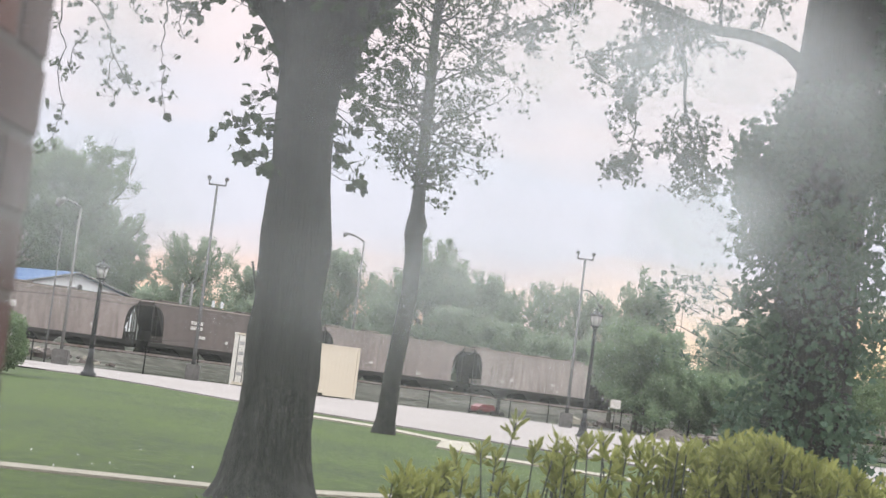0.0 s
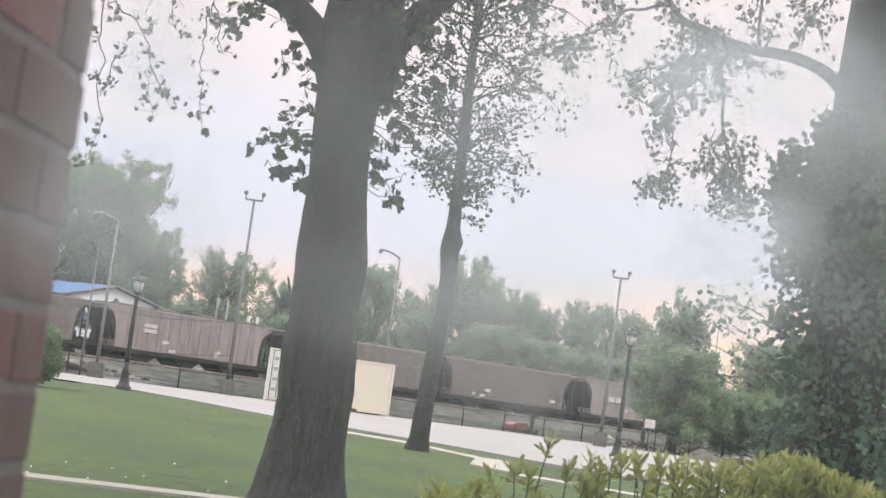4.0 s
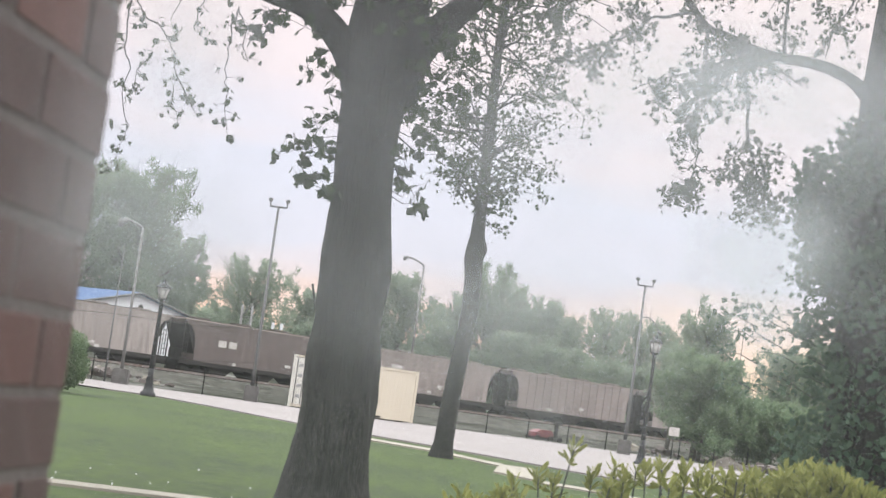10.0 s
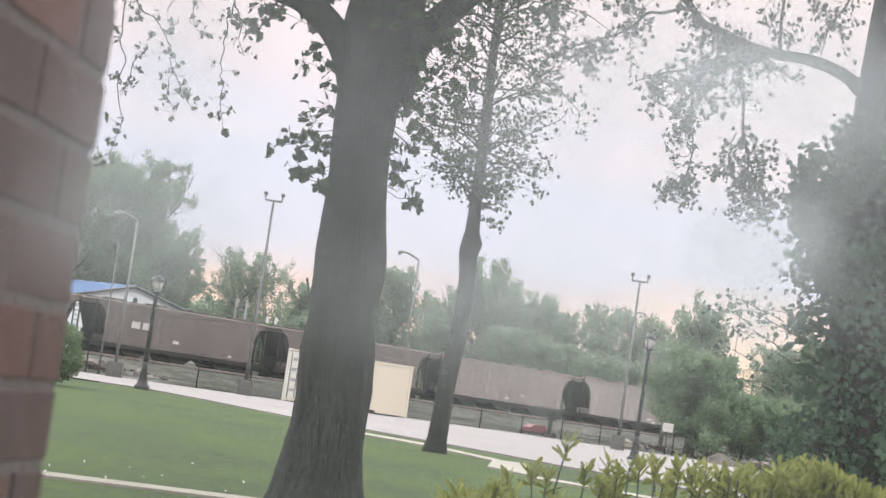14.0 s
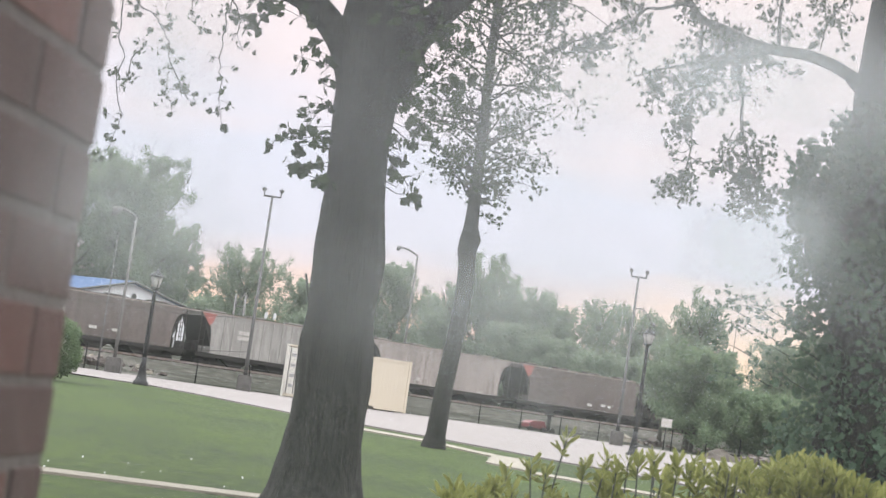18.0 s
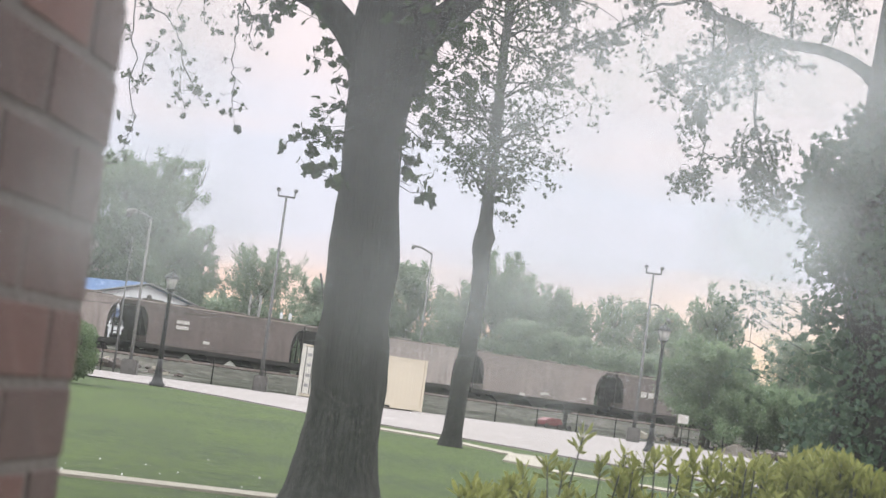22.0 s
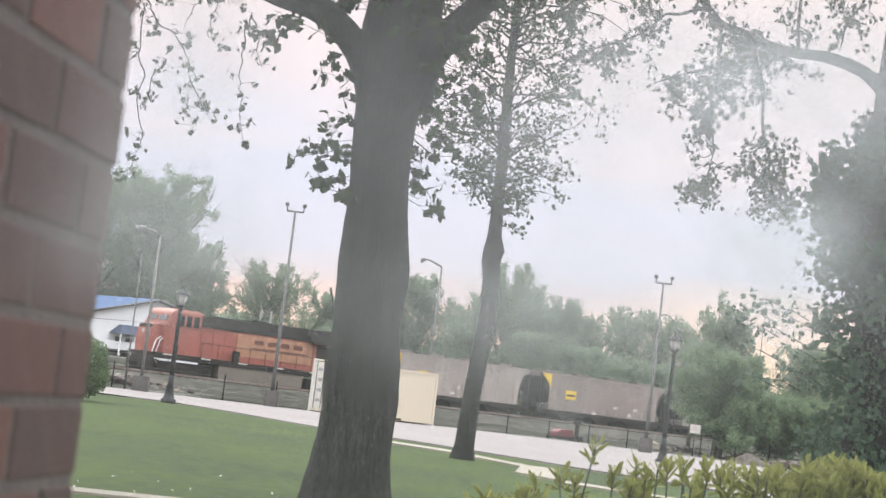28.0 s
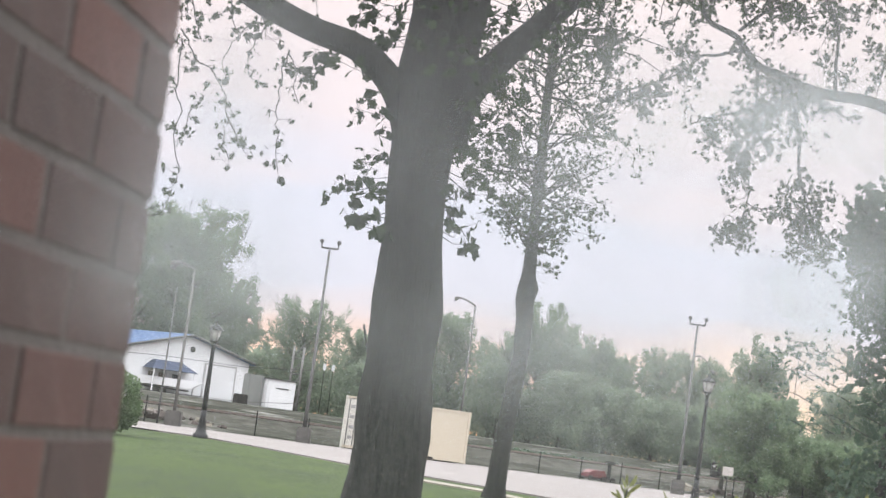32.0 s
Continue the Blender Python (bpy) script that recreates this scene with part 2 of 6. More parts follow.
def add_box(bm, x0, x1, y0, y1, z0, z1, bevel=0.0):
    g = bmesh.ops.create_cube(bm, size=1.0)
    for v in g["verts"]:
        v.co = Vector((x0 + (v.co.x + 0.5) * (x1 - x0), y0 + (v.co.y + 0.5) * (y1 - y0), z0 + (v.co.z + 0.5) * (z1 - z0)))
    if bevel:
        es = list({e for v in g["verts"] for e in v.link_edges})
        bmesh.ops.bevel(bm, geom=es, offset=bevel, segments=2, affect="EDGES")
    return bm


def box(x0, x1, y0, y1, z0, z1, bevel=0.0):
    return add_box(bmesh.new(), x0, x1, y0, y1, z0, z1, bevel)


def add_tube(bm, pts, radii, sides=8, cap=True):
    """A tapered tube along points."""
    pts = [Vector(p) for p in pts]
    rings = []
    ref = Vector((0.37, 0.93, 0.05))
    for i, p in enumerate(pts):
        d = (pts[min(i + 1, len(pts) - 1)] - pts[max(i - 1, 0)]).normalized()
        a = d.cross(ref)
        if a.length < 0.1:
            a = d.cross(Vector((1, 0, 0)))
        a.normalize()
        b = d.cross(a)
        rings.append([bm.verts.new(p + (a * math.cos(2 * math.pi * k / sides) + b * math.sin(2 * math.pi * k / sides)) * radii[i]) for k in range(sides)])
    for r0, r1 in zip(rings, rings[1:]):
        for k in range(sides):
            f = bm.faces.new((r0[k], r0[(k + 1) % sides], r1[(k + 1) % sides], r1[k]))
            f.smooth = True
    if cap:
        bm.faces.new(rings[0][::-1])
        bm.faces.new(rings[-1])
    bm.normal_update()
    return bm


def tube(pts, radii, sides=8):
    return add_tube(bmesh.new(), pts, radii, sides)


def lathe(prof, sides=16):
    """A turned shape from (radius, height) pairs."""
    return tube([(0, 0, z) for r, z in prof], [max(r, 0.001) for r, z in prof], sides)


def prism(poly, y0, y1):
    """A side profile in x, z carried from y0 to y1."""
    bm = bmesh.new()
    a = [bm.verts.new((x, y0, z)) for x, z in poly]
    b = [bm.verts.new((x, y1, z)) for x, z in poly]
    bm.faces.new(a)
    bm.faces.new(b[::-1])
    n = len(poly)
    for i in range(n):
        bm.faces.new((a[i], b[i], b[(i + 1) % n], a[(i + 1) % n]))
    bmesh.ops.recalc_face_normals(bm, faces=bm.faces)
    return bm


def sheet(name, poly, material, lift, thick, label, category):
    """A paved sheet with a real edge that follows the ground."""
    bm = bmesh.new()
    top = [bm.verts.new((x, y, gz(x, y) + lift)) for x, y in poly]
    f = bm.faces.new(top)
    bmesh.ops.triangulate(bm, faces=[f])
    bmesh.ops.subdivide_edges(bm, edges=[e for e in bm.edges if e.calc_length() > 8], cuts=3, use_grid_fill=True)
    bmesh.ops.triangulate(bm, faces=bm.faces[:])
    for v in bm.verts:
        v.co.z = gz(v.co.x, v.co.y) + lift
    bmesh.ops.recalc_face_normals(bm, faces=bm.faces)
    if sum(f.normal.z for f in bm.faces) < 0:
        bmesh.ops.reverse_faces(bm, faces=bm.faces)
    g = bmesh.ops.extrude_face_region(bm, geom=bm.faces[:])
    lower = [v for v in bm.verts if v not in set(x for x in g["geom"] if isinstance(x, bmesh.types.BMVert))]
    for v in lower:
        v.co.z -= thick
    return tagged(part(name, bm, material), label, category, kind="structure")


RNG = np.random.default_rng(7)
QUAD = np.array([(0, 0, 0), (0.42, 0.5, 0.06), (0, 1, 0), (-0.42, 0.5, 0.06)], float)
MAPLE = np.array([(0, 0, 0), (0.22, -0.1, 0.02), (0.38, 0.0, 0.03), (0.33, 0.16, 0.02), (0.56, 0.3, -0.06), (0.52, 0.5, -0.05), (0.32, 0.5, 0.05), (0.28, 0.75, 0.0), (0.04, 0.98, -0.1),
                  (-0.24, 0.74, 0.0), (-0.32, 0.48, 0.05), (-0.55, 0.46, -0.05), (-0.52, 0.28, -0.06), (-0.34, 0.15, 0.02), (-0.36, -0.04, 0.03), (-0.2, -0.1, 0.02)], float)
BLADE = np.array([(0, 0, 0), (0.16, 0.45, 0.05), (0.11, 0.85, 0.04), (0, 1, 0), (-0.11, 0.85, 0.04), (-0.16, 0.45, 0.05)], float)


def leaves(name, pts, size, template, material, parent, droop=0.0, axes=None, vary=0.35, label=""):
    """One mesh of many small leaves at the points, turned every way (droop: tips hang down)."""
    pts = np.asarray(pts, float)
    n, k = len(pts), len(template)
    y = RNG.normal(size=(n, 3)) if axes is None else np.asarray(axes, float) + RNG.normal(size=(n, 3)) * 0.18
    y[:, 2] -= droop
    y /= np.linalg.norm(y, axis=1)[:, None]
    x = np.cross(y, RNG.normal(size=(n, 3)))
    x /= np.linalg.norm(x, axis=1)[:, None]
    z = np.cross(x, y)
    s = size * (1 + vary * RNG.uniform(-1, 1, n))
    co = pts[:, None, :] + s[:, None, None] * (template[None, :, 0:1] * x[:, None] + template[None, :, 1:2] * y[:, None] + template[None, :, 2:3] * z[:, None])
    me = bpy.data.meshes.new(name)
    me.vertices.add(n * k)
    me.vertices.foreach_set("co", co.ravel().astype(np.float32))
    me.loops.add(n * k)
    me.loops.foreach_set("vertex_index", np.arange(n * k, dtype=np.int32))
    me.polygons.add(n)
    me.polygons.foreach_set("loop_start", np.arange(0, n * k, k, dtype=np.int32))
    me.update(calc_edges=True)
    me.validate()
    me.materials.append(material)
    ob = new(name, me)
    ob.parent = parent
    if label:
        ob["label"] = label
    return ob


def placed(u_dir, origin):
    """A pose whose x runs along u_dir on the ground."""
    a = math.atan2(u_dir[1], u_dir[0])
    return Matrix.Translation(origin) @ Matrix.Rotation(a, 4, "Z")


# ======== ground ========
def build_ground():
    xs = sorted({*range(-70, 71, 5), -3000, -900, -300, -150, -100, 100, 150, 300, 900, 3000})
    ys = sorted({*range(-10, 290, 5), -2000, -300, -60, 330, 420, 700, 1500, 4000})
    bm = bmesh.new()
    grid = [[bm.verts.new((x, y, gz(x, y))) for x in xs] for y in ys]
    for r0, r1 in zip(grid, grid[1:]):
        for i in range(len(xs) - 1):
            bm.faces.new((r0[i], r0[i + 1], r1[i + 1], r1[i])).smooth = True
    g = part("ground", bm, M_GRASS)
    tagged(g, "mown green lawn reaching to the railway yard", "ground", kind="structure")
    # gravel yard between fence and railway, and beyond, in the railway's own axes
    us, ws = list(range(-200, 201, 4)), [-36, -34, -32, -29, -26, -23, -20, -17, -14, -11, -8, -5, -2, 1, 4, 7, 10, 14, 18, 22, 26, 30, 34, 38, 44, 52, 62]
    bm = bmesh.new()
    grid = []
    for w in ws:
        row = []
        for u in us:
            w2 = w + (smooth(-16, 10, u) * 3.0 if w == -36 else 0)
            q = st(u, w2)
            row.append(bm.verts.new((u, w2, q.z + (0.09 if w > -35 else 0.03))))
        grid.append(row)
    for r0, r1 in zip(grid, grid[1:]):
        for i in range(len(us) - 1):
            bm.faces.new((r0[i], r0[i + 1], r1[i + 1], r1[i])).smooth = True
    m = placed(E1, Vector((ORIGIN.x, ORIGIN.y, 0)))
    tagged(part("yard", bm, M_DIRT, at=m), "grey gravel rail yard with streaks of thin weeds", "gravel yard", kind="structure")
    # concrete lot, its near kerb line and the walks
    lot = [(-60, 96), (-34, 80), (-11.6, 73.5), (-10.0, 74.0), (-7.2, 70.0), (-3.9, 63.6), (-1.5, 62.0), (0.4, 59.8), (1.1, 58.9), (2.7, 56.7), (4.3, 53.8), (5.3, 52.9), (9, 46.5), (16, 37), (40, 20), (60, 60)]
    lot += [tuple(st(u, w)[:2]) for u, w in ((-2, -50), (-10, -40), (-20, -36.4), (-60, -36.4), (-90, -36.4))]
    sheet("concrete_lot", lot, M_CONC, 0.05, 0.3, "pale worn concrete street and lot", "pavement")
    walk_line = [(-1.5, 55.7), (0.4, 53.9), (1.0, 52.2), (1.95, 49.5), (2.3, 49.0)]
    poly = walk_line + [(x, y + 2.1) for x, y in walk_line[::-1]]
    sheet("sidewalk", poly, M_WALK, 0.04, 0.2, "narrow light concrete sidewalk beside the lawn", "sidewalk")
    sheet("cross_walk", [(1.79, 43.8), (2.2, 50.3), (3.0, 50.4), (2.66, 42.1)], M_WALK, 0.044, 0.2, "short concrete walkway across the lawn", "walkway")
    near = [(-14, 17.8), (-3.6, 19.9), (-1.3, 20.9), (0.2, 22.6), (1.6, 24.5)]
    poly = near + [(x - 0.1, y + 0.6) for x, y in near[::-1]]
    sheet("garden_path", poly, M_WALK, 0.03, 0.2, "narrow pale concrete garden path in the lawn", "path")
    side = [(2.68, 40.9), (3.3, 40.8), (4.2, 40.0), (5.5, 38.6), (9, 34)]
    poly = side + [(x + 0.02, y + 1.4) for x, y in side[::-1]]
    sheet("lawn_walk", poly, M_WALK, 0.034, 0.2, "pale concrete walk along the bushes", "walkway")


build_ground()


# ======== railway ========
def ribbon(name, w0, w1, z0, z1, material, label, category, u0=-160, u1=160):
    bm = bmesh.new()
    rows = []
    for i in range(33):
        u = u0 + (u1 - u0) * i / 32
        base = rail_z(u)
        rows.append([bm.verts.new(on_rails(u, w, base + z)) for w, z in ((w0, z0), (w0, z1), (w1, z1), (w1, z0))])
    for a, b in zip(rows, rows[1:]):
        for k in range(4):
            bm.faces.new((a[k], b[k], b[(k + 1) % 4], a[(k + 1) % 4]))
    bmesh.ops.recalc_face_normals(bm, faces=bm.faces)
    return tagged(part(name, bm, material), label, category, kind="structure")


def build_track(w, lift, material, label):
    """A bed with sloping uneven shoulders, ties and two rails."""
    bm = bmesh.new()
    rows = []
    prof = ((-4.6 - lift, -0.8), (-3.0 - lift, -0.42), (-1.9, -0.2), (-0.6, -0.16), (0.6, -0.16), (1.9, -0.2), (3.4, -0.75))
    for i in range(321):
        u = -160 + i
        b = rail_z(u) + lift
        rows.append([bm.verts.new(on_rails(u, w + dw, b + dz + 0.05 * noise.noise(Vector((u * 0.5, dw * 1.3, w))))) for dw, dz in prof])
    for a, b in zip(rows, rows[1:]):
        for k in range(len(prof) - 1):
            bm.faces.new((a[k], a[k + 1], b[k + 1], b[k])).smooth = True
    bmesh.ops.recalc_face_normals(bm, faces=bm.faces)
    if sum(f.normal.z for f in bm.faces) < 0:
        bmesh.ops.reverse_faces(bm, faces=bm.faces)
    bed = tagged(part("ballast_bed", bm, material), label, "ballast", kind="structure")
    tie = None
    for k in range(150):
        u = -52 + 0.62 * k
        m = placed(R1, on_rails(u, w, rail_z(u) + lift - 0.19))
        tie = part("tie", box(-0.11, 0.11, -1.3, 1.3, -0.08, 0.06), M_TIE, bed, at=m) if tie is None else share("tie", tie, bed, m)
    ribbon("rail", w - 0.79, w - 0.71, lift - 0.17, lift, M_STEEL, "long worn steel rail on wooden ties", "rail")
    ribbon("rail", w + 0.71, w + 0.79, lift - 0.17, lift, M_STEEL, "long worn steel rail on wooden ties", "rail")


M_TIE = mat("creosoted_tie", (0.045, 0.04, 0.036), (0.025, 0.022, 0.02), 3, 0.9)
M_SHOULDER = mat("pale_gravel_shoulder", (0.1, 0.095, 0.085), (0.03, 0.033, 0.026), 0.55, 0.95, bump=0.6, fine=7, stretch=(0.35, 0.35, 1), spec=0.0)
build_track(0.0, 0.0, M_BALLAST, "dark crushed-stone ballast under the rails")
build_track(-7.5, 0.46, M_SHOULDER, "raised bed of pale gravel under a siding")


# ======== buildings ========
M_BLUE = mat("blue_metal_roof", (0.068, 0.115, 0.215), (0.056, 0.096, 0.185), 0.3, 0.8, fine=12, spec=0.15)
M_SLATEBLUE = mat("slate_blue_shingle", (0.05, 0.065, 0.11), (0.035, 0.048, 0.085), 1.5, 0.8)
M_GLASSDARK = mat("dark_window_glass", (0.02, 0.025, 0.03), None, 1, 0.1, spec=0.6)


def build_depot():
    # x along the gable, y back along the ridge
    W, D, H, R = 13.8, 22.0, 3.95, 5.7
    m = placed(E1, Vector((-22.35, 190.0, gz(-22, 190))) - E1 * W)
    b = empty("metal_building", m, "white metal-clad building with a blue gable roof", "building")
    part("wall", prism([(0, -1), (0, H), (W / 2, R), (W, H), (W, -1)], 0, D), M_WHITE, b)
    for x0 in (-0.4, W + 0.4):
        z0 = H - 0.13
        part("roof", prism([(x0, z0), (W / 2, R + 0.02), (W / 2, R + 0.2), (x0, z0 + 0.18)], -0.45, D + 0.4), M_BLUE, b, "blue ribbed metal roof slope")
    for s in (0, 1):
        bm = bmesh.new()
        x0 = -0.42 if s == 0 else W + 0.42
        add_tube(bm, [(x0, -0.5, H + 0.0), (W / 2, -0.5, R + 0.12)], [0.11, 0.11], 4)
        part("rake_trim", bm, M_GALV, b)
    door = part("overhead_door", box(9.0, 12.3, -0.07, 0.0, 0.1, 3.3, 0.01), M_WHITE, b, "white overhead garage door")
    for k in range(4):
        part("door_panel", box(9.08, 12.22, -0.1, -0.07, 0.18 + 0.78 * k, 0.9 + 0.78 * k, 0.01), M_WHITE, door)
    bm = box(8.85, 9.0, -0.09, 0, 0, 3.45)
    add_box(bm, 12.3, 12.45, -0.09, 0, 0, 3.45)
    add_box(bm, 8.85, 12.45, -0.09, 0, 3.3, 3.45)
    part("door_frame", bm, mat("grey_trim", (0.4, 0.4, 0.4), None, 2, 0.7), b)
    part("gable_vent", lathe([(0.28, 0), (0.28, 0.05), (0.2, 0.06)], 12), M_GALV, b, at=Matrix.Translation((W / 2 + 0.4, -0.02, R - 1.2)) @ Matrix.Rotation(radians(90), 4, "X"))
    part("base_trim", box(-0.03, W + 0.03, -0.05, 0.02, -0.2, 0.25), mat("base_grey", (0.3, 0.3, 0.3), None, 1, 0.8), b)
    # porch with its own hip roof
    for x in (2.9, 4.0, 5.5):
        w = part("window", box(x, x + 0.7, -0.06, 0.0, 1.05, 1.95), M_GLASSDARK, b, "dark small window")
        part("window_frame", box(x - 0.08, x + 0.78, -0.04, 0.0, 0.95, 1.05), M_WHITE, w)
    bm = bmesh.new()
    lo = [bm.verts.new(p) for p in ((2.2, -1.9, 2.25), (7.1, -1.9, 2.25), (7.1, 0, 2.25), (2.2, 0, 2.25))]
    hi = [bm.verts.new(p) for p in ((3.2, -0.7, 3.1), (5.9, -0.7, 3.1), (5.9, 0, 3.1), (3.2, 0, 3.1))]
    for k in range(4):
        bm.faces.new((lo[k], lo[(k + 1) % 4], hi[(k + 1) % 4], hi[k]))
    bm.faces.new(hi)
    bm.faces.new(lo[::-1])
    part("porch_roof", bm, M_SLATEBLUE, b, "dark blue porch roof")
    for x in (2.45, 6.85):
        part("porch_post", box(x - 0.06, x + 0.06, -1.8, -1.68, -0.3, 2.25), M_WHITE, b)
    return b


build_depot()


def build_shed():
    p = Vector((-17.4, 185, gz(-17.4, 185)))
    b = empty("utility_shed", placed(E1, p - E1 * 6.5), "small grey shed with a white roller-door end", "shed")
    M_G = mat("grey_siding", (0.2, 0.21, 0.2), (0.16, 0.165, 0.16), 0.6, 0.8)
    part("body", box(1.6, 3.2, 0, 1.0, -0.6, 2.9, 0.02), M_G, b, "grey shed body")
    part("white_box", box(3.3, 6.4, -0.6, 1.4, -0.6, 2.7, 0.03), M_WHITE, b, "white box body")
    d = part("door", box(3.55, 6.15, -0.66, -0.6, -0.2, 2.4, 0.01), M_WHITE, b)
    part("door_sign", box(4.2, 5.6, -0.69, -0.66, 1.85, 1.98), M_GALV, d, "grey bar of unreadable lettering")
    part("roof_cap", box(3.2, 6.5, -0.75, 1.5, 2.7, 2.8, 0.02), M_GALV, b)
    part("waste_bin", box(0.2, 1.2, -0.8, 0.2, -0.6, 0.95, 0.05), M_UNDER, b, "dark waste bin")


build_shed()


# ======== container ========
M_PALE = mat("pale_door_paint", (0.58, 0.56, 0.52), (0.5, 0.48, 0.44), 0.9, 0.7)
M_FADED = mat("faded_lettering", (0.3, 0.3, 0.3), (0.22, 0.22, 0.22), 4, 0.8)
def build_container():
    L, W, H = 6.06, 2.44, 2.59
    p = st(-32.5 - L, -38.6)
    p.z += 0.05
    b = empty("shipping_container", placed(E1, p), "cream-painted steel shipping container on the concrete lot", "container")
    # corrugated long side
    bm = bmesh.new()
    n, d = 22, 0.0035
    xs = []
    for i in range(n):
        x0 = 0.12 + (L - 0.24) * i / n
        s = (L - 0.24) / n
        xs += [(x0, 0), (x0 + 0.3 * s, 0), (x0 + 0.5 * s, d), (x0 + 0.8 * s, d)]
    xs.append((L - 0.12, 0))
    for y, sgn in ((0.03, 1), (W - 0.03, -1)):
        lo = [bm.verts.new((x, y + sgn * o, 0.15)) for x, o in xs]
        hi = [bm.verts.new((x, y + sgn * o, H - 0.1)) for x, o in xs]
        for i in range(len(xs) - 1):
            bm.faces.new((lo[i], lo[i + 1], hi[i + 1], hi[i]))
    part("side_panel", bm, M_CREAM, b, "corrugated cream side panels")
    part("roof", box(0.02, L - 0.02, 0.02, W - 0.02, H - 0.1, H - 0.04), M_CREAM, b)
    part("floor_frame", box(0.02, L - 0.02, 0.02, W - 0.02, 0.05, 0.17), M_CREAM, b)
    for y in (0.0, W - 0.08):
        part("top_rail", box(0.1, L - 0.1, y, y + 0.08, H - 0.12, H - 0.01), M_CREAM, b)
        part("bottom_rail", box(0.1, L - 0.1, y, y + 0.08, 0.04, 0.17), M_CREAM, b)
    for x in (0.0, L - 0.14):
        for y in (0.0, W - 0.14):
            post = part("corner_post", box(x, x + 0.14, y, y + 0.14, 0.1, H - 0.08), M_CREAM if x else M_PALE, b)
            for z in (0.0, H - 0.12):
                part("corner_casting", box(x - 0.01, x + 0.16, y - 0.01, y + 0.16, z, z + 0.12, 0.015), M_CREAM if x else M_PALE, post)
    part("end_wall", box(L - 0.06, L - 0.02, 0.12, W - 0.12, 0.15, H - 0.1), M_CREAM, b)
    for k in range(2):
        y0 = 0.14 + k * 1.09
        dr = part("door", box(0.02, 0.07, y0, y0 + 1.07, 0.18, H - 0.14, 0.01), M_PALE, b, "white container door")
        for j in (0.22, 0.8):
            part("lock_rod", tube([(-0.02, y0 + j, 0.2), (-0.02, y0 + j, H - 0.16)], [0.02, 0.02], 6), M_GALV, dr)
        for j in range(4):
            part("marking", box(0.005, 0.02, y0 + 0.36, y0 + 0.7, 0.5 + 0.5 * j, 0.66 + 0.5 * j), M_FADED, dr, "faded bar of unreadable lettering")
    for x in (1.9, 3.6):
        part("fork_pocket", box(x, x + 0.36, -0.004, 0.03, 0.05, 0.16), M_UNDER, b, "dark forklift pocket")
    part("skid", box(0.4, L - 0.4, 0.3, W - 0.3, -0.3, 0.04), M_UNDER, b)


build_container()


# ======== lamps and poles ========
M_FOOT = mat("stained_concrete", (0.11, 0.105, 0.1), (0.065, 0.062, 0.06), 1.6, 0.95, bump=0.4)
M_ZINC = mat("pale_zinc", (0.17, 0.165, 0.16), (0.12, 0.117, 0.115), 3, 0.6, 0.3)
M_LAMPGLASS = mat("frosted_lamp_glass", (0.46, 0.45, 0.43), (0.4, 0.39, 0.37), 3, 0.25)


def build_post_lamp(x, y, h):
    b = empty("street_lamp", Matrix.Translation((x, y, gz(x, y) + 0.03)), "black cast-iron post lamp with a frosted lantern", "street lamp", "post lamps")
    part("base", lathe([(0.29, -0.2), (0.29, 0.1), (0.22, 0.14), (0.17, 0.34), (0.14, 0.5), (0.15, 0.56), (0.115, 0.7), (0.11, 1.0)], 14), M_BLACK, b)
    part("pole", lathe([(0.105, 0.95), (0.1, 1.2), (0.085, 2.2), (0.07, h - 0.75), (0.11, h - 0.72), (0.06, h - 0.66)], 12), M_BLACK, b)
    part("lantern_seat", lathe([(0.08, h - 0.66), (0.16, h - 0.6), (0.2, h - 0.57), (0.2, h - 0.55)], 12), M_BLACK, b)
    part("lantern_glass", lathe([(0.15, h - 0.55), (0.25, h - 0.16)], 6), M_LAMPGLASS, b, "frosted pale lantern glass")
    for k in range(6):
        a = k * math.pi / 3
        part("lantern_bar", tube([(0.155 * math.cos(a), 0.155 * math.sin(a), h - 0.55), (0.255 * math.cos(a), 0.255 * math.sin(a), h - 0.16)], [0.014, 0.014], 4), M_BLACK, b)
    part("lantern_cap", lathe([(0.3, h - 0.16), (0.28, h - 0.12), (0.14, h + 0.02), (0.06, h + 0.06), (0.05, h + 0.12), (0.015, h + 0.2)], 12), M_BLACK, b)


build_post_lamp(-10.02, 73.2, 4.15)
build_post_lamp(9.08, 80.0, 5.1)


def build_flood_pole(x, y, h):
    b = empty("floodlight_pole", Matrix.Translation((x, y, gz(x, y))), "tall grey steel pole with two floodlights", "light pole", "floodlight poles")
    part("footing", box(-0.33, 0.33, -0.33, 0.33, -0.4, 0.8, 0.05), M_FOOT, b, "grey concrete footing")
    part("pole", lathe([(0.11, 0.8), (0.095, 1.5), (0.055, h - 0.3)], 10), M_GALV, b)
    part("cross_arm", tube([(-0.4, 0, h - 0.32), (0.4, 0, h - 0.32)], [0.045, 0.045], 6), M_GALV, b)
    for s in (-1, 1):
        part("bracket", tube([(0.4 * s, 0, h - 0.34), (0.4 * s, 0, h - 0.08)], [0.035, 0.035], 6), M_GALV, b)
        part("floodlight", box(0.42 * s - 0.1, 0.42 * s + 0.1, -0.12, 0.14, h - 0.1, h + 0.08, 0.04), M_GALV, b, "grey floodlight head")


build_flood_pole(-8.11, 95.0, 9.8)
build_flood_pole(10.75, 103.0, 9.2)


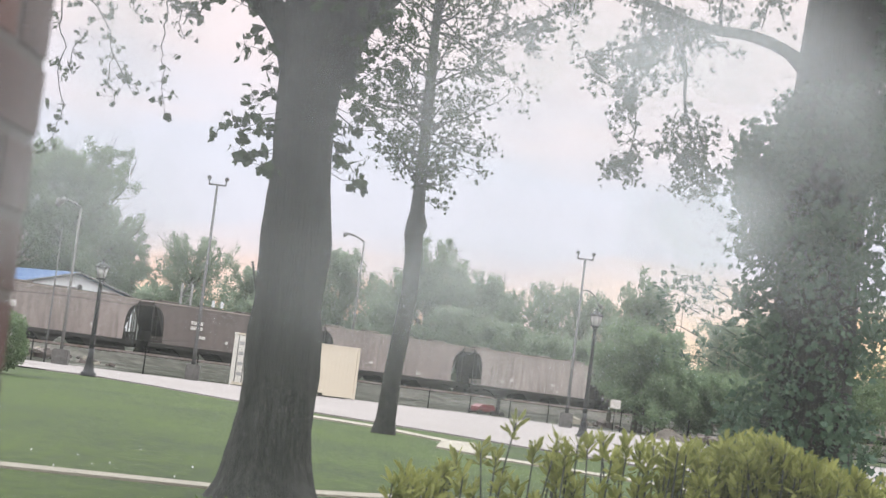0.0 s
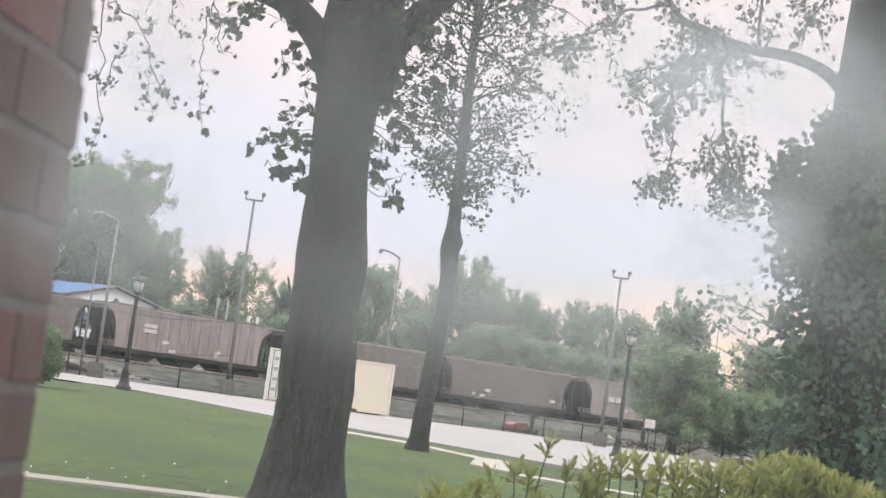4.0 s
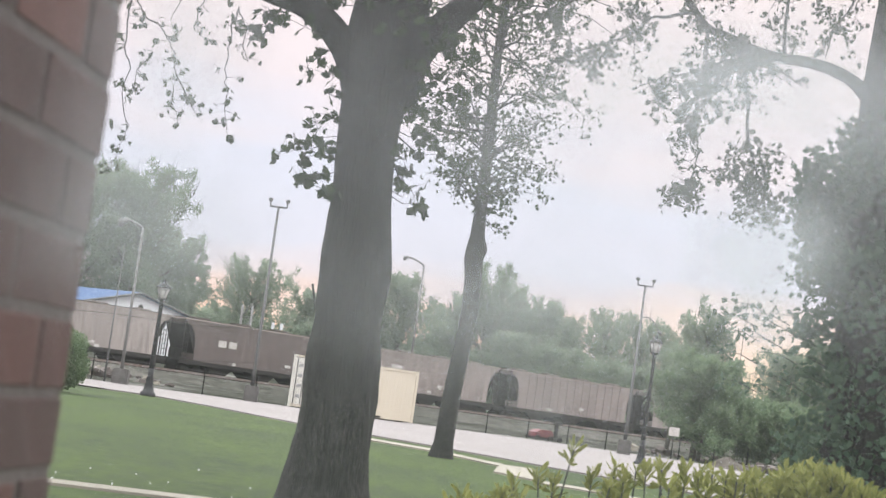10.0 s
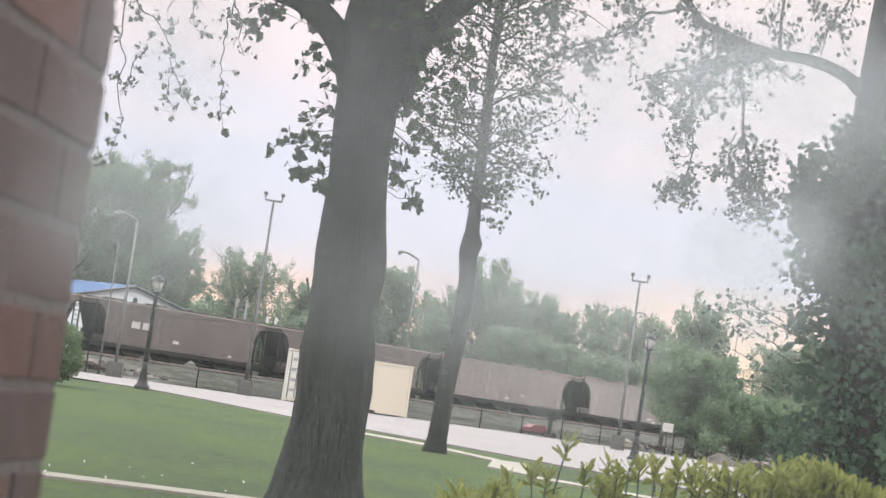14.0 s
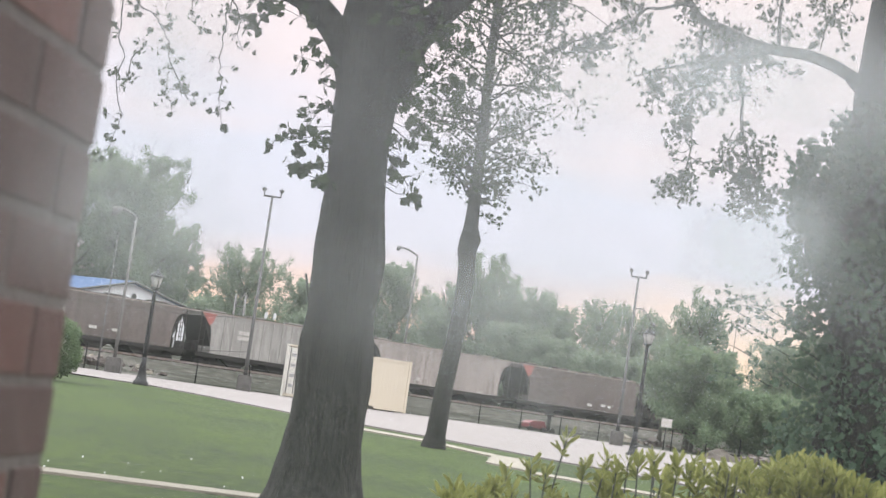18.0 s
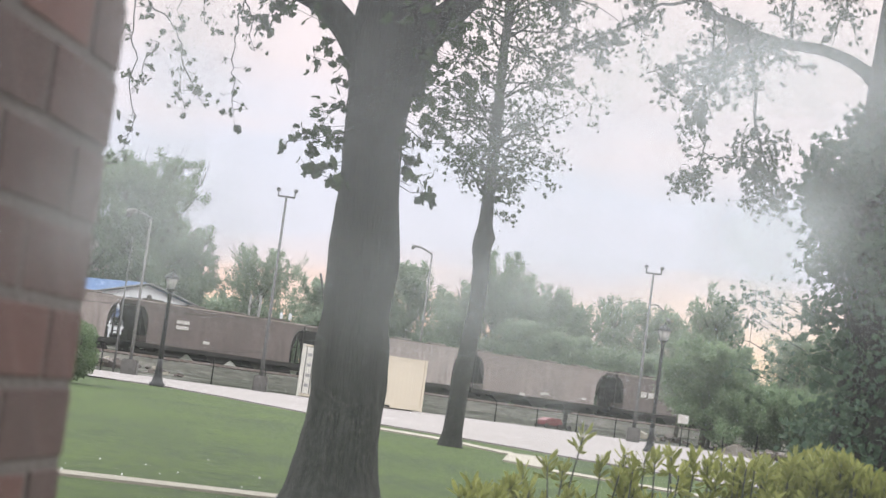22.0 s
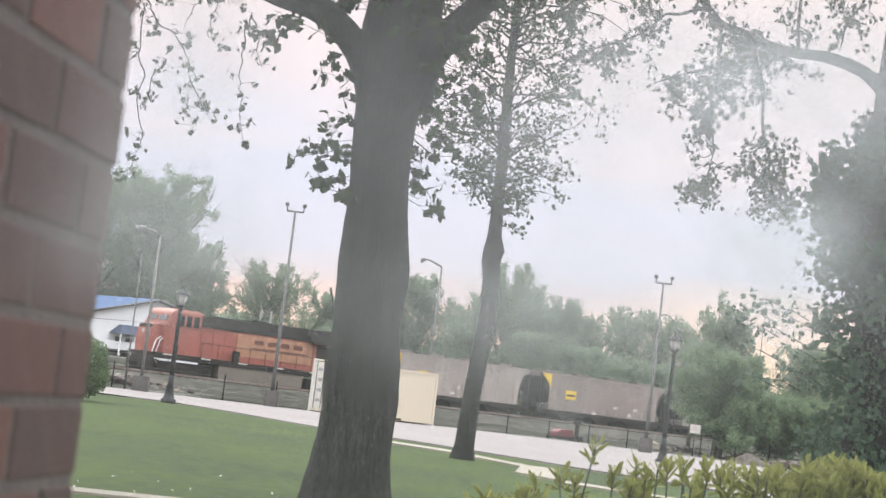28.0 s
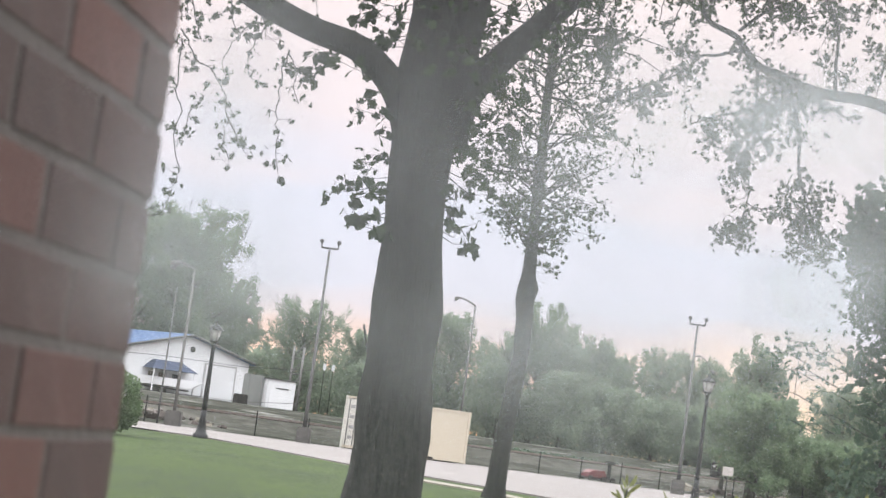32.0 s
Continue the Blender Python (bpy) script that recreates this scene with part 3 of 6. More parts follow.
def build_cobra(x, y, h, reach, foot=True, drop=0.0, r=0.055):
    b = empty("street_lamp", Matrix.Translation((x, y, gz(x, y))), "tall grey street lamp with a curved arm", "street lamp", "cobra lamps")
    if foot:
        part("footing", box(-0.36, 0.36, -0.33, 0.33, -0.4, 0.74, 0.05), M_FOOT, b, "weathered concrete block")
    part("pole", lathe([(1.5 * r, 0), (1.2 * r, h * 0.5), (r, h)], 10), M_ZINC, b)
    pts = [(-reach * k / 6, 0, h + 0.35 * abs(reach) * math.sin(k / 6 * math.pi / 2) - drop * (k / 6) ** 2) for k in range(7)]
    part("arm", tube(pts, [r] * 7, 6), M_ZINC, b)
    e, sg = Vector(pts[-1]), math.copysign(1, reach)
    part("lamp_head", tube([e + Vector((0.1 * sg, 0, 0.02)), e, e + Vector((-0.25 * sg, 0, -0.08)), e + Vector((-0.3 * sg, 0, -0.35))], [0.06, 0.13, 0.2, 0.13], 8), M_ZINC, b, "drooping grey lamp head")


build_cobra(-13.66, 90.0, 7.2, 0.75)
build_cobra(-1.5, 184.0, 12.4, 1.6, foot=False, r=0.09)
build_cobra(19.27, 184.0, 11.4, -1.7, foot=False, drop=1.7, r=0.06)


# ======== fence ========
def build_fence():
    b = empty("fence", Matrix.Identity(4), "low fence of dark steel posts and thin wires", "fence")
    first = None
    us = [-49.6 - 3.05 * k for k in range(1, 12)][::-1] + [-49.6 + 3.05 * k for k in range(0, 16) if not (-39 < -49.6 + 3.05 * k < -32)]
    for u in us:
        p = st(u, -36)
        if first is None:
            first = part("post", lathe([(0.035, -0.3), (0.035, 1.22), (0.045, 1.23), (0.02, 1.28)], 6), M_BLACK, b, at=Matrix.Translation(p))
        else:
            share("post", first, b, Matrix.Translation(p))
    for z in (0.12, 0.45, 0.8, 1.15):
        part("wire", tube([st(-83, -36) + Vector((0, 0, z)), st(-60, -36) + Vector((0, 0, z)), st(-39, -36) + Vector((0, 0, z))], [0.006] * 3, 4), M_GALV, b)
        part("wire", tube([st(-32, -36) + Vector((0, 0, z)), st(-18, -36) + Vector((0, 0, z)), st(-4, -36) + Vector((0, 0, z))], [0.006] * 3, 4), M_GALV, b)


build_fence()


# ======== trees ========
def limb_points(p0, direction, length, n, bend, rng):
    pts, d = [Vector(p0)], Vector(direction).normalized()
    for _ in range(n):
        d = (d + Vector(rng.normal(0, bend, 3))).normalized()
        pts.append(pts[-1] + d * (length / n))
    return pts


def build_far_tree(x, y, h, r, n, material, seed, low=0.18, bare=0.0, leaf=0.34, label="leafy deciduous tree behind the railway"):
    """Limbs that fork into rising boughs, each bough in its own loose sleeve of leaves."""
    rng = np.random.default_rng(seed)
    h, r = h * 0.97, r * 1.22
    b = empty("tree", Matrix.Translation((x, y, gz(x, y))), label, "tree", "background trees")
    bm = bmesh.new()
    add_tube(bm, [(0, 0, -0.3), (0.05 * r, 0, h * 0.3), (0, 0.05 * r, h * 0.6), (0, 0, h * 0.9)], [0.024 * h, 0.018 * h, 0.01 * h, 0.002 * h], 7)
    seg, wide = [], []
    for k in range(36):
        f = (k + rng.uniform(0, 1)) / 36
        z0 = h * (low + 0.02 + (0.8 - low) * f)
        a = k * 2.4 + rng.normal(0, 0.4)
        reach = r * (math.sin(math.pi * (0.3 + 0.52 * f)) ** 0.7) * rng.uniform(0.7, 1.12)
        rise = rng.uniform(0.15, 0.7) + 0.9 * f
        line = limb_points((0, 0, z0 - 0.05 * h), (math.cos(a), math.sin(a), rise), reach * 1.15, 4, 0.14, rng)
        add_tube(bm, line, [0.006 * h, 0.005 * h, 0.0035 * h, 0.002 * h, 0.001 * h], 5)
        for j in (1, 2, 3, 4):
            for _ in range(2):
                d = Vector((math.cos(a), math.sin(a), 0)) * rng.uniform(0.0, 0.8) + Vector(rng.normal(0, 0.45, 3)) + Vector((0, 0, rng.uniform(0.3, 1.1)))
                ln = rng.uniform(0.22, 0.5) * r * (1.15 - 0.5 * f)
                end = line[j] + d.normalized() * ln
                if end.z > h * 1.02:
                    end.z = h * rng.uniform(0.93, 1.02)
                seg.append((np.array(line[j]), np.array(end)))
                wide.append(ln * rng.uniform(0.16, 0.3))
                add_tube(bm, [line[j], line[j].lerp(end, 0.5), end], [0.002 * h, 0.0015 * h, 0.0006 * h], 3, False)
    part("trunk", bm, M_FARBARK, b, "dark trunk and limbs")
    n = int(n * 3.0)
    idx = rng.integers(0, len(seg), n)
    p0, p1, wd = np.array([q[0] for q in seg])[idx], np.array([q[1] for q in seg])[idx], np.array(wide)[idx]
    f = rng.uniform(0, 1.12, n)[:, None]
    pts = p0 + (p1 - p0) * f + np.clip(rng.normal(size=(n, 3)), -2, 2) * (wd * (1.15 - 0.75 * f[:, 0]))[:, None]
    # leaf bunches at the ends
    bunch = np.array([q[1] for q in seg])[rng.integers(0, len(seg), n // 3)] + rng.normal(size=(n // 3, 3)) * 0.05 * r
    pts = np.concatenate([pts, bunch])
    pts[:, 2] *= h / np.percentile(pts[:, 2], 99.6)
    out = np.linalg.norm(pts[:, :2], axis=1)
    pts[:, :2] *= min(1.35, r / np.percentile(out, 98))
    pts = pts[pts[:, 2] > 0.15]
    leaves("crown", pts, leaf, QUAD, material, b, droop=0.1)
    if bare:
        bm = bmesh.new()
        for k in range(150):
            p1 = pts[rng.integers(0, len(pts))]
            if p1[2] < 0.5 * h or math.hypot(p1[0], p1[1]) < 0.3 * r:
                continue
            d = Vector(p1 - np.array((0, 0, 0.55 * h))).normalized() + Vector((0, 0, 0.5))
            line = limb_points(p1, d, r * rng.uniform(0.15, 0.36), 4, 0.16, rng)
            add_tube(bm, line, [0.03, 0.025, 0.02, 0.014, 0.006], 4)
            for q in line[2:4]:
                add_tube(bm, [q, q + (Vector(rng.normal(0, 0.5, 3)) + d) * r * 0.06], [0.014, 0.006], 3)
        tagged(part("twig_spray", bm, M_FARBARK, b, "bare fine twigs"), kind="stuff")
    return b


def glide(rows, steps=5):
    """Rows of numbers, made smooth between by a cardinal curve."""
    out = []
    for i in range(len(rows) - 1):
        a, b, c, d = (np.array(rows[min(max(i + j, 0), len(rows) - 1)], float) for j in (-1, 0, 1, 2))
        for k in range(steps):
            f = k / steps
            out.append(0.5 * (2 * b + (c - a) * f + (2 * a - 5 * b + 4 * c - d) * f ** 2 + (3 * b - a - 3 * c + d) * f ** 3))
    return out + [np.array(rows[-1], float)]


# hanging twigs of the maple: across and up
STRANDS = [[(-3.39, 5.0), (-3.21, 4.74), (-2.99, 4.6), (-2.89, 4.44), (-2.8, 4.19), (-2.82, 3.94), (-2.73, 3.69)], [(-2.8, 4.19), (-2.69, 4.01), (-2.58, 3.85)],
           [(-2.35, 4.99), (-2.37, 4.79), (-2.39, 4.56), (-2.37, 4.28), (-2.33, 3.94), (-2.28, 3.73)], [(-2.34, 4.97), (-2.22, 4.75), (-2.23, 4.58), (-2.15, 4.43)],
           [(-3.41, 4.94), (-3.41, 4.66), (-3.4, 4.43), (-3.31, 4.21), (-3.36, 3.98), (-3.24, 3.65), (-3.3, 3.39), (-3.34, 3.19)], [(-3.11, 4.41), (-3.2, 4.28), (-3.27, 4.13), (-3.22, 3.97)],
           [(-2.58, 5.11), (-2.69, 4.86), (-2.7, 4.69), (-2.62, 4.59)], [(-2.65, 5.18), (-2.8, 5.02), (-2.89, 4.84), (-2.94, 4.71)], [(-3.36, 5.35), (-3.3, 5.13), (-3.22, 4.96)], [(-2.97, 5.4), (-2.91, 5.18), (-2.83, 5.02)]]
# leaf tufts close to the trunk: across and up
TUFTS_WEST = [(-1.5, 4.7), (-1.59, 4.5), (-1.33, 4.49), (-1.36, 4.31), (-1.33, 4.09), (-1.45, 4.0), (-1.63, 3.76), (-1.39, 3.79), (-1.72, 3.6), (-1.5, 3.63), (-1.27, 3.75), (-1.53, 3.42), (-1.3, 3.46), (-1.39, 3.36), (-1.19, 3.3)]
TUFTS_EAST = [(-0.4, 4.85), (-0.25, 4.7), (-0.21, 4.94), (-0.35, 4.51), (-0.06, 4.49), (-0.26, 4.23), (-0.5, 4.2), (-0.35, 4.08), (-0.33, 3.93), (-0.14, 3.84), (-0.49, 3.81), (-0.48, 3.67), (-0.5, 3.56), (-0.41, 3.46), (-0.34, 3.33),
              (-0.03, 4.85), (-0.09, 4.72), (-0.5, 4.72), (-0.5, 4.55), (-0.22, 4.38), (-0.37, 5.49), (-0.22, 5.69), (-0.38, 5.14), (-0.13, 5.0), (0.02, 5.19), (0.14, 5.56), (0.1, 4.6), (0.0, 4.3)]


def build_maple():
    Y = 19.8
    b = empty("maple_tree", Matrix.Translation((-0.82, Y, 0.0)), "large maple with a thick grey-brown furrowed trunk", "tree")
    o = Vector((-0.82, Y, 0))
    bm = bmesh.new()
    trunk = [(-0.8, -0.2, 0.72), (-0.8, 0.0, 0.62), (-0.81, 0.25, 0.47), (-0.82, 0.6, 0.41), (-0.82, 1.3, 0.365), (-0.84, 1.9, 0.345), (-0.85, 2.4, 0.36), (-0.87, 2.7, 0.345), (-0.9, 3.4, 0.31), (-0.89, 4.2, 0.32), (-0.86, 4.7, 0.4), (-0.86, 5.1, 0.42), (-0.84, 5.7, 0.38), (-0.95, 6.7, 0.34), (-1.1, 9.0, 0.25), (-1.0, 13, 0.1)]
    trunk = glide(trunk, 7)
    add_tube(bm, [Vector((x, Y, z)) - o for x, z, r in trunk], [r for x, z, r in trunk], 36)
    for v in bm.verts:
        a = math.atan2(v.co.y, v.co.x)
        f = 1 + 0.17 * noise.noise(Vector((math.cos(a) * 1.6, math.sin(a) * 1.6, v.co.z * 1.5))) + 0.022 * math.sin(a * 9 + 3 * noise.noise(v.co)) + 0.04 * noise.noise(Vector((math.cos(a) * 4, math.sin(a) * 4, v.co.z * 5)))
        cx = v.co.z * -0.01
        v.co.x, v.co.y = cx + (v.co.x - cx) * f, v.co.y * f
    part("trunk", bm, M_BARK, b, "thick furrowed grey-brown trunk")
    limbs = [[(-0.9, 19.8, 4.0, 0.28), (-1.06, 19.8, 4.45, 0.2), (-1.27, 19.7, 4.8, 0.155), (-1.65, 19.6, 5.11, 0.138), (-2.13, 19.5, 5.23, 0.128), (-2.62, 19.4, 5.4, 0.13), (-3.12, 19.3, 5.65, 0.12), (-3.9, 19.1, 6.0, 0.1), (-5.4, 18.8, 6.6, 0.06)],
             [(-0.72, 19.9, 4.3, 0.26), (-0.6, 19.9, 4.75, 0.2), (-0.4, 20.0, 5.08, 0.16), (-0.02, 20.1, 5.55, 0.13), (0.33, 20.2, 5.95, 0.12), (0.75, 20.4, 6.5, 0.1), (2.0, 20.8, 8.0, 0.05)]]
    for pts in limbs:
        fine = glide(pts)
        part("limb", tube([Vector(p[:3]) - o for p in fine], [p[3] for p in fine], 14), M_BARK, b)
    # leafy sprigs on the trunk and about the fork
    rng = np.random.default_rng(3)
    bm = bmesh.new()
    pts = []
    more = [(rng.uniform(-1.75, -1.15), rng.uniform(5.1, 6.4)) for _ in range(16)] + [(rng.uniform(-0.5, 1.0), rng.uniform(5.2, 6.6)) for _ in range(22)] + [(rng.uniform(-2.2, -1.6), rng.uniform(4.75, 5.0)) for _ in range(5)]
    for x, z in TUFTS_WEST + TUFTS_EAST + more:
        root = Vector((clamp(x, -1.1, -0.6), Y + rng.uniform(-0.2, 0.2), z + rng.uniform(-0.05, 0.25))) - o
        tip = Vector((x, Y + rng.uniform(-0.45, 0.15), z)) - o
        if (tip - root).length < 1.0:
            add_tube(bm, [root, root.lerp(tip, 0.5) + Vector((0, 0, -0.06)) + Vector(rng.normal(0, 0.03, 3)), tip], [0.005, 0.004, 0.002], 4)
        for _ in range(rng.integers(6, 11)):
            q = tip + Vector(rng.normal(0, 0.06, 3))
            add_tube(bm, [tip, q], [0.003, 0.002], 3, False)
            pts.append(q)
    for _ in range(26):
        pts.append(Vector((rng.uniform(-1.15, -0.5), Y - 0.5, rng.uniform(4.9, 5.8))) - o)
    tagged(part("twig_spray", bm, M_BARK, b), kind="stuff")
    leaves("crown", [tuple(p) for p in pts], 0.098, MAPLE, M_LEAF_MAPLE, b, droop=0.7, label="broad lobed green leaves")
    # hanging sprays over the lawn: leaves in threes on short side twigs
    bm = bmesh.new()
    pts = []
    strands = list(STRANDS)
    for k in range(64):
        x, top = (rng.uniform(-4.6, -1.9), rng.uniform(5.5, 6.4)) if k < 36 else (rng.uniform(-1.8, 1.6), rng.uniform(6.0, 7.0))
        strands.append([(x, top), (x + rng.normal(0, 0.06), top - 0.2), (x + rng.normal(0, 0.12), top - rng.uniform(0.3, 0.75))])
    for line in strands:
        y = rng.uniform(19.1, 19.5)
        ctl = [Vector((x, y, z)) - o for x, z in line]
        path = []
        for a, c in zip(ctl, ctl[1:]):
            m = max(2, int((c - a).length / 0.06))
            path += [a.lerp(c, i / m) + Vector(rng.normal(0, 0.01, 3)) for i in range(m)]
        path.append(ctl[-1])
        add_tube(bm, path, [0.009 - 0.006 * i / len(path) for i in range(len(path))], 4)
        for i, q in enumerate(path[1:]):
            if rng.uniform() < 0.85:
                c = q + Vector((rng.normal(0, 0.085), rng.normal(0, 0.06), rng.normal(-0.02, 0.05)))
                add_tube(bm, [q, c], [0.003, 0.002], 3, False)
                for _ in range(rng.integers(3, 6)):
                    pts.append(c + Vector(rng.normal(0, 0.026, 3)))
    for _ in range(800):
        pts.append(Vector((rng.uniform(-6.5, 1.8), rng.uniform(16, 24), 6.2 + abs(rng.normal(0, 1.0)))) - o)
    tagged(part("twig_spray", bm, M_BARK, b), kind="stuff")
    leaves("crown", [tuple(p) for p in pts], 0.052, MAPLE, M_LEAF_MAPLE, b, droop=0.9)
    # the wide crown high above, out of view, added to shade the lawn
    n = 11000
    d = rng.normal(size=(n, 3))
    d /= np.linalg.norm(d, axis=1)[:, None]
    top = d * (rng.uniform(0.3, 1, n) ** 0.4)[:, None] * np.array((7.0, 7.0, 4.2)) + np.array((0, 0, 11.2))
    leaves("crown", top[top[:, 2] > 7.4], 0.2, MAPLE, M_LEAF_MAPLE, b, droop=0.5)


build_maple()


def build_young_tree():
    Y = 49.5
    o = Vector((0.67, Y, 0))
    b = empty("young_tree", Matrix.Translation(o), "slender young tree with a thin grey trunk and airy crown", "tree")
    tr = [(0.67, -0.2, 0.4), (0.67, 0.0, 0.33), (0.69, 0.35, 0.25), (0.73, 1.6, 0.225), (0.88, 3.6, 0.215), (0.86, 4.6, 0.215), (0.8, 5.0, 0.24), (0.85, 5.3, 0.27), (0.82, 5.6, 0.185), (0.81, 6.2, 0.155), (0.77, 8.0, 0.135), (0.7, 10.2, 0.115), (0.7, 11.7, 0.1), (0.72, 15, 0.05)]
    part("trunk", tube([Vector((x, Y, z)) - o for x, z, r in tr], [r for x, z, r in tr], 14), M_BARK, b, "slender knotted trunk")
    rng = np.random.default_rng(11)
    bm = bmesh.new()
    pts = []
    for k in range(105):
        f = rng.uniform(0, 1) ** 1.25
        z = 6.35 + 8.1 * f
        a = rng.uniform(0, 6.28)
        L = (1.75 + 1.9 * min(1, f * 2.2)) * rng.uniform(0.6, 1.0) * (1.02 + 0.14 * math.cos(a))
        line = limb_points((0.12, 0, z), (math.cos(a), math.sin(a), rng.uniform(0.2, 0.65) - 0.15 * f), L, 5, 0.3, rng)
        add_tube(bm, line, [0.03, 0.024, 0.018, 0.013, 0.009, 0.005], 4)
        for q in line[2:]:
            for _ in range(rng.integers(5, 10)):
                pts.append(q + Vector(rng.normal(0, 0.17, 3)))
            if rng.uniform() < 0.7:
                sub = limb_points(q, (rng.normal(), rng.normal(), rng.normal(0.1, 0.5)), 0.6, 3, 0.2, rng)
                add_tube(bm, sub, [0.01, 0.008, 0.006, 0.004], 3)
                for s in sub[1:]:
                    for _ in range(3):
                        pts.append(s + Vector(rng.normal(0, 0.1, 3)))
    tagged(part("branch_spray", bm, M_BARK, b), kind="stuff")
    leaves("crown", [tuple(p) for p in pts], 0.092, MAPLE, M_LEAF_MAPLE, b, droop=0.5)


build_young_tree()


def build_side_tree():
    """The ivy-dark tree beside the lawn, with one long arching branch."""
    o = Vector((4.95, 22.0, 0))
    b = empty("shade_tree", Matrix.Translation(o), "dark tree with leaf-covered trunk and arching branch", "tree")
    part("trunk", tube([(0.05, 0, -0.3), (0.03, 0, 0.4), (0.0, 0, 2), (-0.04, 0, 4), (-0.06, 0, 5.3), (-0.03, 0, 6.3), (0.1, 0, 10)], [0.68, 0.56, 0.48, 0.46, 0.47, 0.45, 0.3], 18), M_BARK, b, "thick dark trunk")
    main = [(4.66, 5.4), (4.43, 5.52), (4.25, 5.62), (4.05, 5.69), (3.85, 5.73), (3.66, 5.74), (3.47, 5.74), (3.27, 5.77), (3.07, 5.82), (2.86, 5.9), (2.63, 5.96), (2.49, 6.09), (2.34, 6.26), (2.17, 6.33), (2.03, 6.39), (1.93, 6.52), (1.7, 7.1)]
    side = [(2.49, 6.08), (2.33, 6.07), (2.12, 5.99), (1.95, 5.96), (1.79, 5.77), (1.49, 5.6), (1.19, 5.47), (0.89, 5.27)]
    rise = [(3.48, 5.75), (3.45, 6.07), (3.44, 6.44), (3.32, 6.68), (3.13, 6.98)]
    drop = [(2.92, 5.84), (3.13, 5.28), (3.18, 4.84), (3.31, 4.47), (3.46, 4.16), (3.42, 4.02)]
    low = [(2.95, 5.8), (2.72, 5.5), (2.47, 5.4), (2.23, 5.32), (1.92, 5.18)]
    mid = [(2.6, 5.95), (2.62, 5.5), (2.58, 5.0), (2.66, 4.5), (2.6, 4.1)]
    fan = [(4.3, 6.9), (4.16, 6.4), (4.0, 6.12), (3.94, 5.78)]
    over = [(2.34, 6.3), (2.6, 6.55), (2.95, 6.75), (3.3, 7.1)]
    lines = {}
    for name, line, r in (("main", main, 0.085), ("side", side, 0.022), ("rise", rise, 0.024), ("drop", drop, 0.024), ("low", low, 0.022), ("mid", mid, 0.014), ("fan", fan, 0.015), ("over", over, 0.022)):
        fine = [Vector((p[0], 22.0 + (0 if name == "main" else -0.15), p[1])) - o for p in glide(line, 4)]
        lines[name] = fine
        thick = [r * (1 - 0.7 * i / len(fine)) for i in range(len(fine))]
        if name == "main":
            thick = [0.16 - 0.09 * i / 6 if i < 6 else 0.075 - 0.055 * (i - 6) / (len(fine) - 6) for i in range(len(fine))]
        part("limb", tube(fine, thick, 9), M_BARK, b)
    rng = np.random.default_rng(21)
    # dense leaf mass round the trunk, in uneven clumps; higher up only on the far side from the long branch
    prof = [(0.2, 0.85), (1.2, 0.9), (1.9, 0.8), (2.5, 0.8), (3.0, 0.92), (3.6, 1.12), (4.1, 1.2), (4.6, 0.95), (5.0, 0.7), (5.2, 0.45), (9.0, 0.4)]
    cl = []
    for k in range(540):
        z = rng.uniform(2.2, 5.15) if k < 360 else rng.uniform(0.2, 2.2) if k < 480 else rng.uniform(0.1, 1.1)
        a = rng.uniform(0, 6.283)
        r = np.interp(z, [p for p, _ in prof], [c for _, c in prof]) * rng.uniform(0.35, 1.0)
        thin = 1.7 < z < 3.3 and math.cos(a) < -0.1 and rng.uniform() < 0.62
        if z < 1.6 or not thin and (math.cos(a) < 0.3 or z > 4.2 or rng.uniform() < 0.4):
            cl.append((math.cos(a) * r, math.sin(a) * r, z))
    for _ in range(170):
        a, z = rng.uniform(-1.3, 1.3), rng.uniform(5.0, 8.8)
        r = rng.uniform(0.35, 1.15)
        cl.append((math.cos(a) * r, math.sin(a) * r, z))
    cl = np.array(cl)
    n = 26000
    idx = rng.integers(0, len(cl), n)
    leaves("leaf_mantle", cl[idx] + rng.normal(size=(n, 3)) * np.array((0.1, 0.1, 0.11)), 0.075, MAPLE, M_LEAF_DARK, b, droop=0.5, label="dense dark green leaves")
    # a low bough that reaches out over the yard
    bough = [(3.04, 2.75), (3.17, 2.89), (3.3, 2.78), (3.26, 2.6), (3.12, 2.58), (3.42, 2.8), (3.52, 2.69), (3.6, 2.82), (3.39, 2.55), (3.53, 2.39), (3.14, 2.34), (3.12, 2.04), (3.39, 2.04), (3.61, 2.16), (3.74, 2.06), (3.72, 2.6), (3.8, 2.4), (3.9, 2.75), (3.95, 2.2), (4.05, 2.5)]
    bm = bmesh.new()
    pts = []
    for x, z in bough:
        c = Vector((x, 21.0 + rng.uniform(-0.3, 0.3), z)) - o
        add_tube(bm, [c + Vector((0.4, 0.15, -0.08)), c + Vector((0.18, 0.05, 0.0)), c], [0.006, 0.004, 0.002], 4)
        pts += [c + Vector(rng.normal(0, 0.07, 3)) for _ in range(rng.integers(9, 17))]
    tagged(part("twig_spray", bm, M_BARK, b, "low leafy bough"), kind="stuff")
    tagged(leaves("leaf_mantle", [tuple(p) for p in pts], 0.055, MAPLE, M_LEAF_DARK, b, droop=0.6), kind="stuff")
    # hanging twigs of the long branch, with leaves in loose bunches
    bm = bmesh.new()
    pts = []

